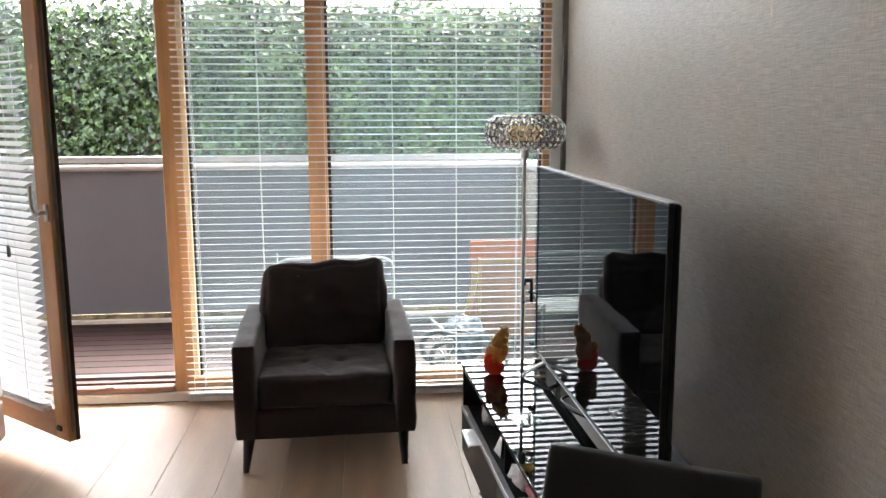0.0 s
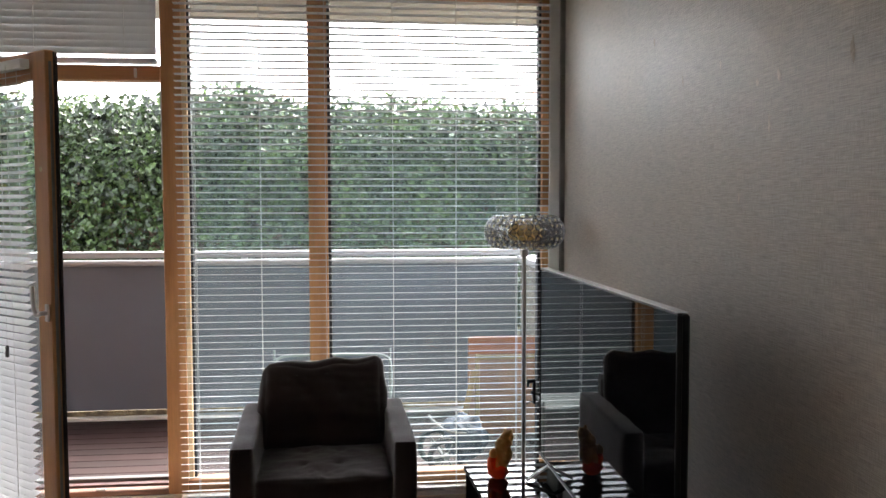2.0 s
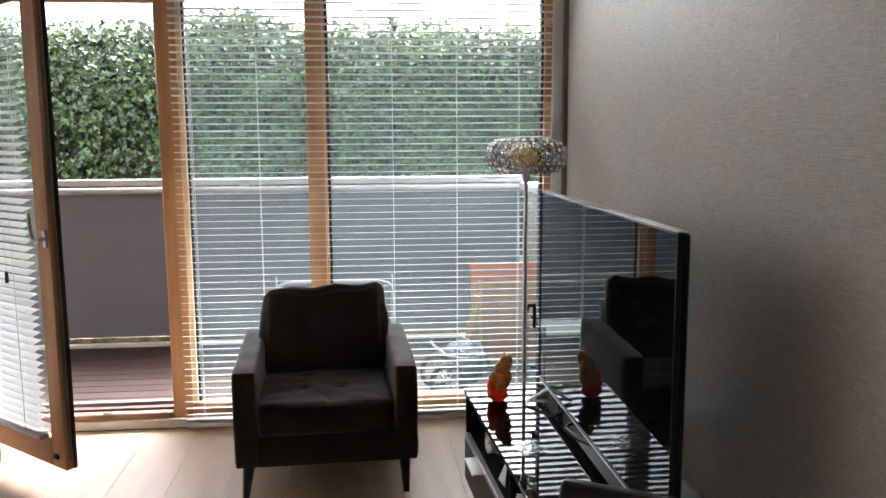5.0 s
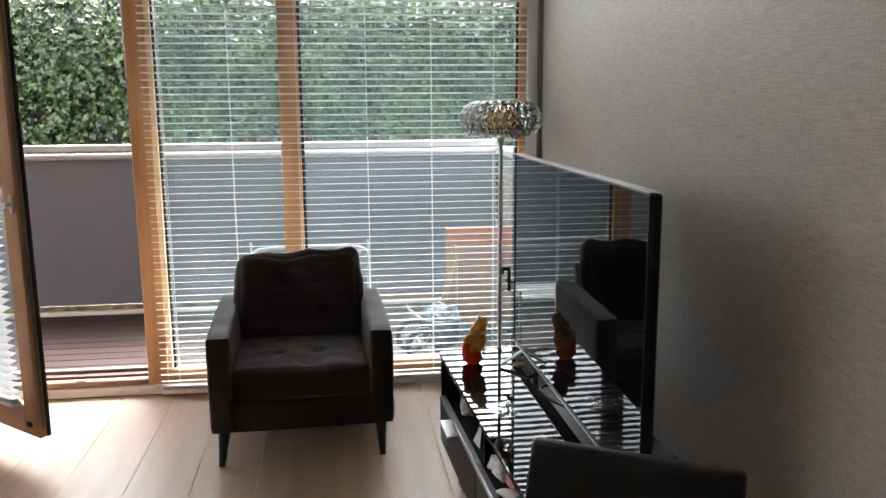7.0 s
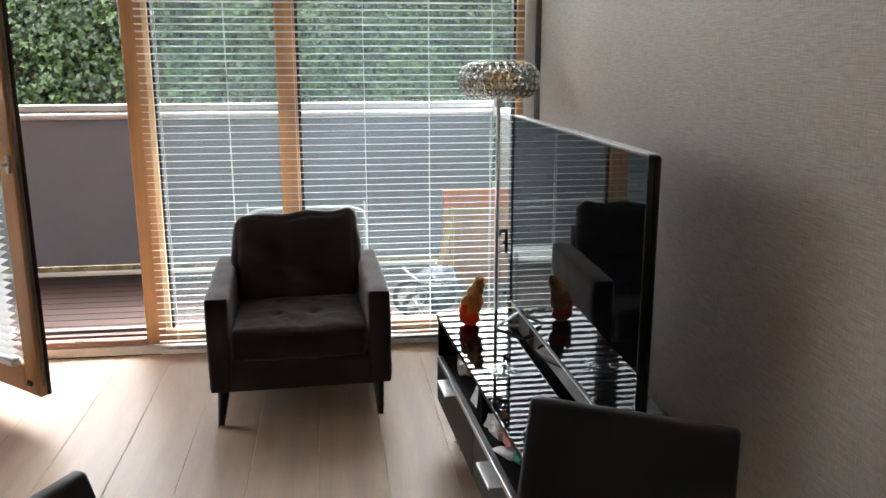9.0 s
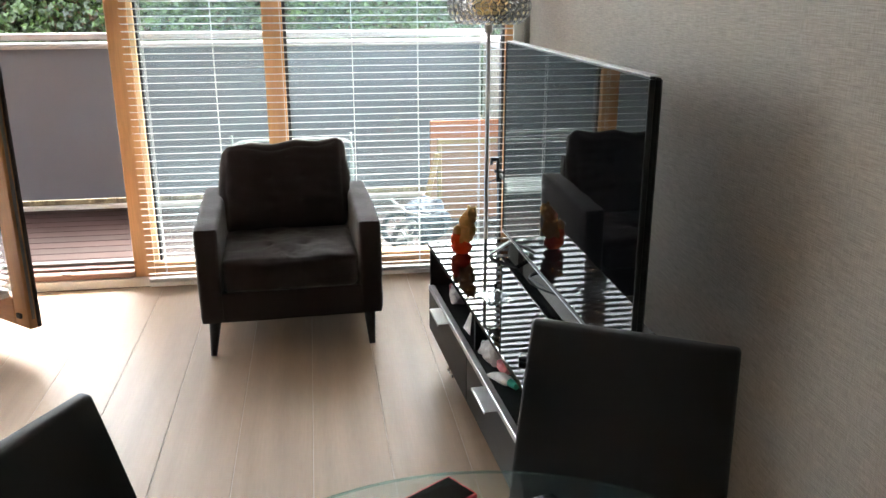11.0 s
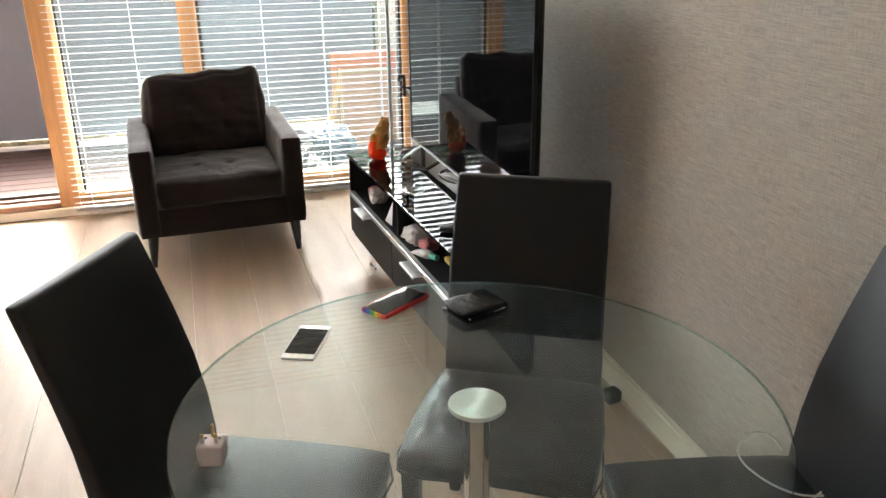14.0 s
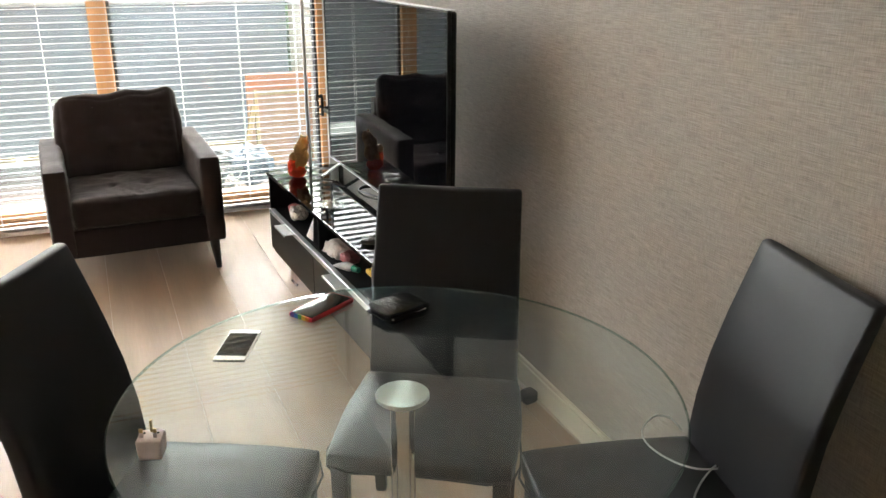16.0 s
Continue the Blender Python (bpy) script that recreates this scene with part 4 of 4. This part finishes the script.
# cable behind the gap
tagged(part("power_cable", tube([(0.84, 2.5, 0.5705), (0.80, 2.72, 0.5705), (0.74, 2.86, 0.5745), (0.73, 2.95, 0.5705), (0.78, 3.0, 0.5705), (0.86, 2.96, 0.5705)], 0.0035), M_BLACKPLASTIC), "thin black cable curled on the glass top", "cable")
clip = thing("clip_holder", pose(0.744, 3.55, 0.808), "small black clip-on holder gripping the television edge", "clip")
part("bracket", box(-0.006, 0.008, -0.155, 0.004, 0.024, 0.044, 0.003), M_BLACKPLASTIC, clip)
part("clamp", box(-0.012, 0.026, -0.004, 0.016, 0.018, 0.05, 0.003), M_BLACKPLASTIC, clip)
part("arm", box(-0.016, -0.002, 0.0, 0.016, 0.0, 0.1, 0.004, 2), M_BLACKPLASTIC, clip)
bm = box(-0.042, -0.004, 0.001, 0.015, 0.094, 0.112, 0.004, 2)
part("hook", box(-0.044, -0.032, 0.001, 0.015, 0.078, 0.1, 0.004, 2, bm), M_BLACKPLASTIC, clip)
part("lever", tube([(-0.01, 0.008, 0.012), (-0.025, 0.008, 0.01), (-0.048, 0.008, 0.0)], 0.003), M_BLACKPLASTIC, clip)
part("knob", rod((-0.016, 0.008, 0.05), (-0.024, 0.008, 0.05), 0.008), M_BLACKPLASTIC, clip)
remote = thing("remote_control", pose(0.585, 2.20, 0.5665, 0, 0, 60), "slim black remote control on the glass top", "remote control")
part("shell", cushion(-0.022, 0.022, -0.08, 0.08, 0.001, 0.02, 0.008, 0.001, 5, 0.0), M_BLACKPLASTIC, remote)
for k in range(5):
    part("key", box(-0.012, 0.012, -0.06 + 0.024 * k, -0.045 + 0.024 * k, 0.0205, 0.0225), M_GREYTRIM, remote, smooth=0)

packet = thing("plastic_packet", pose(0.555, 2.77, 0.567, 0, 0, 12), "crumpled clear plastic packet lying on the glass top", "packet")
bm = cushion(-0.05, 0.05, -0.065, 0.065, 0.0, 0.006, 0.002, 0.001, 22, 0.004, 11)
for v in bm.verts:
    v.co.z = max(v.co.z, 0.0003)
part("film", bm, M_FILM, packet)

# glazed ornament: one plain shape
bm = bmesh.new()
for x, y, z, r, sx, sy, sz, mi in ((0.004, 0, 0.03, 0.042, 1.05, 0.9, 0.8, 1), (-0.014, 0, 0.062, 0.034, 0.9, 0.9, 1.1, 1), (0.012, 0, 0.088, 0.041, 0.98, 0.85, 1.15, 0), (0.012, 0, 0.14, 0.034, 0.95, 0.85, 1.1, 0),
                                   (0.026, 0, 0.175, 0.027, 1, 0.9, 1.0, 0), (0.038, -0.006, 0.196, 0.012, 0.7, 0.7, 1.4, 0), (0.014, 0.006, 0.198, 0.011, 0.7, 0.7, 1.4, 0), (0.036, -0.02, 0.11, 0.018, 0.9, 0.9, 1.6, 0),
                                   (-0.028, -0.018, 0.10, 0.018, 0.8, 0.9, 1.6, 0), (0.03, -0.02, 0.155, 0.014, 1.2, 1, 0.9, 0)):
    own = bmesh.new()
    bmesh.ops.create_icosphere(own, subdivisions=3, radius=r)
    for v in own.verts:
        v.co = Vector((x + v.co.x * sx, y + v.co.y * sy, z + v.co.z * sz)) + 0.006 * noise.noise_vector(v.co * 75 + Vector((x * 90, z * 50, 0)))
        v.co.z = max(v.co.z, 0.0)
    for f in own.faces:
        f.material_index = mi
    join(bm, own)
rough = part("ornament_form", bm, M_GOLD)
skin = rough.modifiers.new("skin", "REMESH")
skin.mode, skin.voxel_size = "VOXEL", 0.0028
bm = bmesh.new()
bm.from_object(rough, bpy.context.evaluated_depsgraph_get())
bpy.data.objects.remove(rough)
bmesh.ops.smooth_vert(bm, verts=bm.verts, factor=0.5, use_axis_x=True, use_axis_y=True, use_axis_z=True)
for f in bm.faces:
    c = f.calc_center_median()
    f.material_index = 1 if c.z < 0.055 + 0.004 * math.sin(c.x * 150) or (c.x < -0.014 and c.z < 0.092) else 0
orn = tagged(part("ornament", bm, [M_GOLD, M_ORANGE], None, smooth=80), "small gold and orange glazed ornament on the glass top", "ornament")
orn.matrix_world = pose(0.518, 3.30, 0.5665, 0, 7, 0)

# ---- bead lamp ----
lamp = thing("floor_lamp", pose(0.862, 4.40, 0.012), "slim metal floor lamp with a ring of clear acrylic beads", "floor lamp")
part("base", lathe([(0, 0), (0.125, 0), (0.13, 0.004), (0.125, 0.014), (0.02, 0.018), (0, 0.018)], 36), M_ALU, lamp)
part("pole", rod((0, 0, 0.018), (0, 0, 1.43), 0.011, n=16), M_ALU, lamp)
part("socket", lathe([(0, 1.40), (0.02, 1.40), (0.024, 1.41), (0.024, 1.46), (0, 1.465)], 20), M_ALU, lamp)
part("diffuser", lathe([(0.0, 1.468), (0.05, 1.472), (0.085, 1.49), (0.1, 1.515), (0.1, 1.56), (0.085, 1.585), (0.05, 1.6), (0, 1.602)], 28), M_CREAM, lamp, "cream drum diffuser")
bead = None
for row in range(7):
    ph = radians(-69 + 23 * row)
    rad, zz = 0.128 + 0.082 * math.cos(ph), 1.537 + 0.084 * math.sin(ph)
    cnt = int(2 * math.pi * rad / 0.041)
    for k in range(cnt):
        a = 2 * math.pi * (k + 0.5 * (row % 2)) / cnt
        m = pose(rad * math.cos(a), rad * math.sin(a), zz) @ Matrix.Rotation(a, 4, "Z") @ Matrix.Rotation(-ph, 4, "Y")
        if bead is None:
            # a short faceted stud with a domed, silvery rim
            bm = lathe([(0, -0.02), (0.012, -0.018), (0.0185, -0.004), (0.0195, 0.004), (0.0175, 0.009), (0.0135, 0.0105), (0, 0.0112)], 14)
            bmesh.ops.rotate(bm, verts=bm.verts, matrix=Matrix.Rotation(radians(90), 3, "Y"))
            bead = part("bead", bm, M_BEAD, lamp, smooth=40)
            bead.matrix_basis = m
        else:
            share(bead, "bead", m, lamp)
bm = bmesh.new()
for z, r in ((1.475, 0.17), (1.6, 0.17), (1.537, 0.195)):
    tube([(r * math.cos(a), r * math.sin(a), z) for a in [2 * math.pi * k / 24 for k in range(25)]], 0.0018, 5, bm, 2)
for k in range(8):
    a = 2 * math.pi * k / 8
    rod((0.1 * math.cos(a), 0.1 * math.sin(a), 1.48), (0.17 * math.cos(a), 0.17 * math.sin(a), 1.475), 0.0018, n=5, bm=bm)
part("wire_ring", bm, M_CHROME, lamp)

# ---- round glass table ----
TX, TY, TR = 0.153, 0.822, 0.578
table = thing("dining_table", pose(TX, TY, 0), "round clear glass dining table on one chrome column", "table")
bm = bmesh.new()
lathe([(0, 0.744), (TR - 0.004, 0.744), (TR - 0.004, 0.75), (0, 0.75)], 128, bm)
bmesh.ops.recalc_face_normals(bm, faces=bm.faces)
for f in bm.faces:
    f.material_index = 0 if f.normal.z > 0.9 else 1
top = part("tabletop", bm, [M_TABLEGLASS, M_VOID], table, "clear glass top with a green edge")
part("edge", lathe([(TR - 0.0035, 0.744), (TR, 0.7455), (TR, 0.7485), (TR - 0.0035, 0.75), (TR - 0.0035, 0.744)], 128, cap=False), M_GLASSEDGE, top, "polished green edge")
plate = part("plate", lathe([(0, 0.716), (0.03, 0.716), (0.052, 0.728), (0.0565, 0.732), (0.0565, 0.7395), (0.0555, 0.7405), (0, 0.7405)], 96), M_DISC, table, "turned steel plate", smooth=25)
plate.location = (0.002, 0.003, 0.003)
col = part("column", rod((0.002, 0.003, 0.03), (0.002, 0.003, 0.719), 0.027, n=40), M_CHROME, table)
part("foot_plate", lathe([(0, 0), (0.225, 0), (0.23, 0.004), (0.22, 0.016), (0.05, 0.03), (0, 0.03)], 64), M_CHROME, table)

# ---- dining chairs ----
def dining_chair():
    c = thing("dining_chair", Matrix.Identity(4), "black faux leather dining chair with a curved high back", "chair", "chairs round the glass table")
    prof = [(0.0, 0.983, 0.028), (0.030, 0.90, 0.032), (0.064, 0.80, 0.036), (0.096, 0.69, 0.040), (0.117, 0.58, 0.044), (0.125, 0.49, 0.048), (0.127, 0.40, 0.05)]
    bm = bmesh.new()
    NXB = 8
    front, rear = [], []
    for y, z, t in prof:
        hw = 0.205 + 0.012 * (0.973 - z) / 0.57
        front.append([bm.verts.new((-hw + 2 * hw * i / NXB, y + 0.0 + 0.006 * (1 - (2 * i / NXB - 1) ** 2), z)) for i in range(NXB + 1)])
        rear.append([bm.verts.new((-hw + 2 * hw * i / NXB, y - t, z)) for i in range(NXB + 1)])
    for j in range(len(prof) - 1):
        for i in range(NXB):
            bm.faces.new((front[j][i], front[j][i + 1], front[j + 1][i + 1], front[j + 1][i]))
            bm.faces.new((rear[j][i], rear[j + 1][i], rear[j + 1][i + 1], rear[j][i + 1]))
        for i in (0, NXB):
            bm.faces.new((front[j][i], front[j + 1][i], rear[j + 1][i], rear[j][i]))
    for j in (0, len(prof) - 1):
        for i in range(NXB):
            bm.faces.new((front[j][i], front[j][i + 1], rear[j][i + 1], rear[j][i]))
    bmesh.ops.recalc_face_normals(bm, faces=bm.faces)
    sharp = [e for e in bm.edges if len(e.link_faces) == 2 and e.calc_face_angle() > 0.8]
    bmesh.ops.bevel(bm, geom=sharp, offset=0.009, segments=3, profile=0.5, affect="EDGES")
    part("backrest", bm, M_LEATHER, c, smooth=50)
    bm = cushion(-0.23, 0.23, 0.11, 0.56, 0.402, 0.458, 0.014, 0.010, 12, 0.002, 1)
    for v in bm.verts:
        v.co.x *= 1 - 0.06 * max(0, (0.3 - v.co.y) / 0.3)
    part("seat", bm, M_LEATHER, c)
    seam = tube([(-0.222, 0.12, 0.417), (-0.231, 0.3, 0.417), (-0.228, 0.555, 0.417), (0.0, 0.562, 0.417), (0.228, 0.555, 0.417), (0.231, 0.3, 0.417), (0.222, 0.12, 0.417)], 0.003, 6, steps=3)
    part("piping", seam, M_LEATHER, c)
    for x in (-0.202, 0.202):
        for y, dy in ((0.525, 0.0), (0.125, -0.06)):
            bm = bmesh.new()
            lo = [(-0.016, -0.016), (0.016, -0.016), (0.016, 0.016), (-0.016, 0.016)]
            a = [bm.verts.new((x + u, y + dy + w, 0.0)) for u, w in lo]
            b = [bm.verts.new((x + u * 1.35, y + w * 1.35, 0.405)) for u, w in lo]
            for k in range(4):
                bm.faces.new((a[k], a[(k + 1) % 4], b[(k + 1) % 4], b[k]))
            bm.faces.new(a)
            bm.faces.new(b)
            bmesh.ops.bevel(bm, geom=bm.edges[:], offset=0.004, segments=2, affect="EDGES")
            part("leg", bm, M_LEATHER, c)
    return c


c1 = dining_chair()
c1.matrix_world = pose(0.536, 1.458, 0, 0, 0, 149)
copy_thing(c1, pose(0.993, 0.581, 0, 0, 0, 77.2))
copy_thing(c1, pose(-0.552, 1.191, 0, 0, 0, -118.5))

# ---- on the table ----
GT = 0.7505
ph = thing("smartphone", pose(-0.125, 1.159, GT, 0, 0, -25.0), "silver smartphone lying face up on the glass", "phone")
part("shell", cushion(-0.037, 0.037, -0.077, 0.077, 0.0, 0.0075, 0.0035, 0.0, 6, 0), M_PHONE, ph)
part("screen", box(-0.0335, 0.0335, -0.058, 0.058, 0.0076, 0.0082), M_SCREEN, ph, "dark glass screen", smooth=0)
part("home_button", lathe([(0, 0.0076), (0.006, 0.0076), (0.006, 0.0081), (0, 0.0081)], 20, centre=(0, -0.067, 0)), M_PHONE, ph)
part("earpiece", box(-0.008, 0.008, 0.066, 0.068, 0.0076, 0.008), M_GASKET, ph, smooth=0)
rp = thing("smartphone", pose(0.111, 1.292, GT, 0, 0, -57), "dark smartphone in a red case with a rainbow end", "phone")
case = part("case", cushion(-0.0395, 0.0395, -0.0795, 0.0795, 0.0, 0.013, 0.004, 0.0, 8, 0), M_RED, rp, "red silicone case")
part("screen", cushion(-0.035, 0.035, -0.075, 0.075, 0.009, 0.0134, 0.0012, 0, 5, 0), M_PHONEGLASS, rp, "dark glass screen")
for k, mt in enumerate(M_RAINBOW):
    part("stripe", box(-0.034 + 0.0125 * k, -0.0218 + 0.0125 * k, -0.0806, -0.0762, 0.0012, 0.0128, 0.001), mt, case, smooth=0)
wl_ = thing("wallet", pose(0.286, 1.203, GT, 0, 0, 20), "bulging creased black leather wallet", "wallet")
for name, z0, z1, s, dx, rz in (("back_flap", 0.0, 0.008, 1.0, 0, 0), ("inner_fold", 0.0085, 0.017, 0.95, 0.004, 3), ("front_flap", 0.0175, 0.027, 0.93, -0.003, -4)):
    bm = cushion(-0.064 * s, 0.064 * s, -0.05 * s, 0.05 * s, z0, z1, 0.0035, 0.004, 22, 0.0028, z0 * 100)
    bmesh.ops.transform(bm, matrix=pose(dx, 0, 0, 1.5 if z0 else 0, -1.5 if z0 else 0, rz), verts=bm.verts)
    part(name, bm, M_WALLET, wl_)
part("card_edge", box(-0.058, 0.05, -0.0485, -0.044, 0.009, 0.011), M_POLY, wl_, "pale card edge", smooth=0)
pg = thing("charger_plug", pose(-0.343, 0.781, GT, 0, 0, -18), "small white charger plug standing with pins up", "plug")
bm = cushion(-0.023, 0.023, -0.022, 0.022, 0.0, 0.042, 0.006, 0.0, 8, 0)
for v in bm.verts:
    k = 0.9 + 0.1 * v.co.z / 0.042
    v.co.x, v.co.y = v.co.x * k, v.co.y * k
part("body", bm, M_PLUG, pg)
for x, y, h, w, d in ((-0.013, -0.008, 0.018, 0.0032, 0.002), (0.011, -0.008, 0.018, 0.0032, 0.002), (0.0, 0.013, 0.023, 0.002, 0.004)):
    pin = part("pin", box(x - w, x + w, y - d, y + d, 0.052, 0.042 + h, 0.0006), M_BRASS, pg, "brass pin", smooth=0)
    part("sleeve", box(x - w, x + w, y - d, y + d, 0.0415, 0.0515), M_PLUG if y < 0 else M_BRASS, pin, smooth=0)
for x in (-0.012, 0.012):
    part("screw", rod((x, 0.006, 0.0415), (x, 0.006, 0.0428), 0.003), M_GASKET, pg)

# cable left on a chair
cb = tagged(part("charging_cable", tube([(0.730, 0.550, 0.473), (0.755, 0.590, 0.473), (0.820, 0.637, 0.473), (0.890, 0.668, 0.475), (0.972, 0.674, 0.476), (0.925, 0.650, 0.474), (0.840, 0.667, 0.473), (0.797, 0.721, 0.473),
                                           (0.786, 0.800, 0.472), (0.795, 0.840, 0.485), (0.820, 0.850, 0.505), (0.850, 0.850, 0.512), (0.885, 0.840, 0.498), (0.902, 0.820, 0.473)], 0.0024, 8), M_CABLE), "thin white charging cable looped on a chair seat", "cable")
# black plug cap lying at the skirting
pc = thing("cable_plug", pose(1.02, 1.80, 0, 0, 0, 10), "black plug lying by the skirting board", "plug")
part("body", cushion(-0.03, 0.03, -0.026, 0.026, 0.0, 0.052, 0.014, 0.002, 8, 0), M_BLACKPLASTIC, pc)
part("lead", tube([(-0.02, 0.01, 0.02), (-0.06, 0.03, 0.008), (-0.12, 0.05, 0.005), (-0.2, 0.12, 0.005)], 0.004), M_BLACKPLASTIC, pc)

# ---- sofa beside the door ----
sofa = thing("sofa", pose(-1.76, 4.0, 0), "low beige fabric sofa beside the open door", "sofa")
part("base", cushion(-1.6, 0.0, -0.92, 0.0, 0.09, 0.30, 0.03, 0.004, 10, 0.003), M_SOFA, sofa)
part("seat_cushion", cushion(-1.55, 0.012, -0.90, 0.006, 0.30, 0.44, 0.05, 0.02, 12, 0.006, 3), M_SOFA, sofa)
for x in (-1.5, -0.05):
    for y in (-0.85, -0.06):
        part("leg", rod((x, y, 0), (x, y, 0.1), 0.016, 0.022), M_DARKLEG, sofa)

# ---- floor boards, last ----
PW = 0.2795
halves = {}
for k in range(-24, 5):
    x0 = -0.124 + PW * k
    if x0 < WEST or x0 > 1.0:
        continue
    xe = min(x0 + PW - 0.002, 1.05)
    for ya, yb in ((SOUTH, -0.4), (-0.398, 4.69)):
        cut = round(xe - x0, 3)
        if (cut, ya) in halves:
            share(halves[cut, ya], "plank", pose(x0, ya, 0), floor)
        else:
            ob = part("plank", box(0, xe - x0, 0, yb - ya, -0.003, 0.0, 0.0019, 2), M_FLOOR, floor, smooth=0)
            ob.matrix_basis = pose(x0, ya, 0)
            halves[cut, ya] = ob
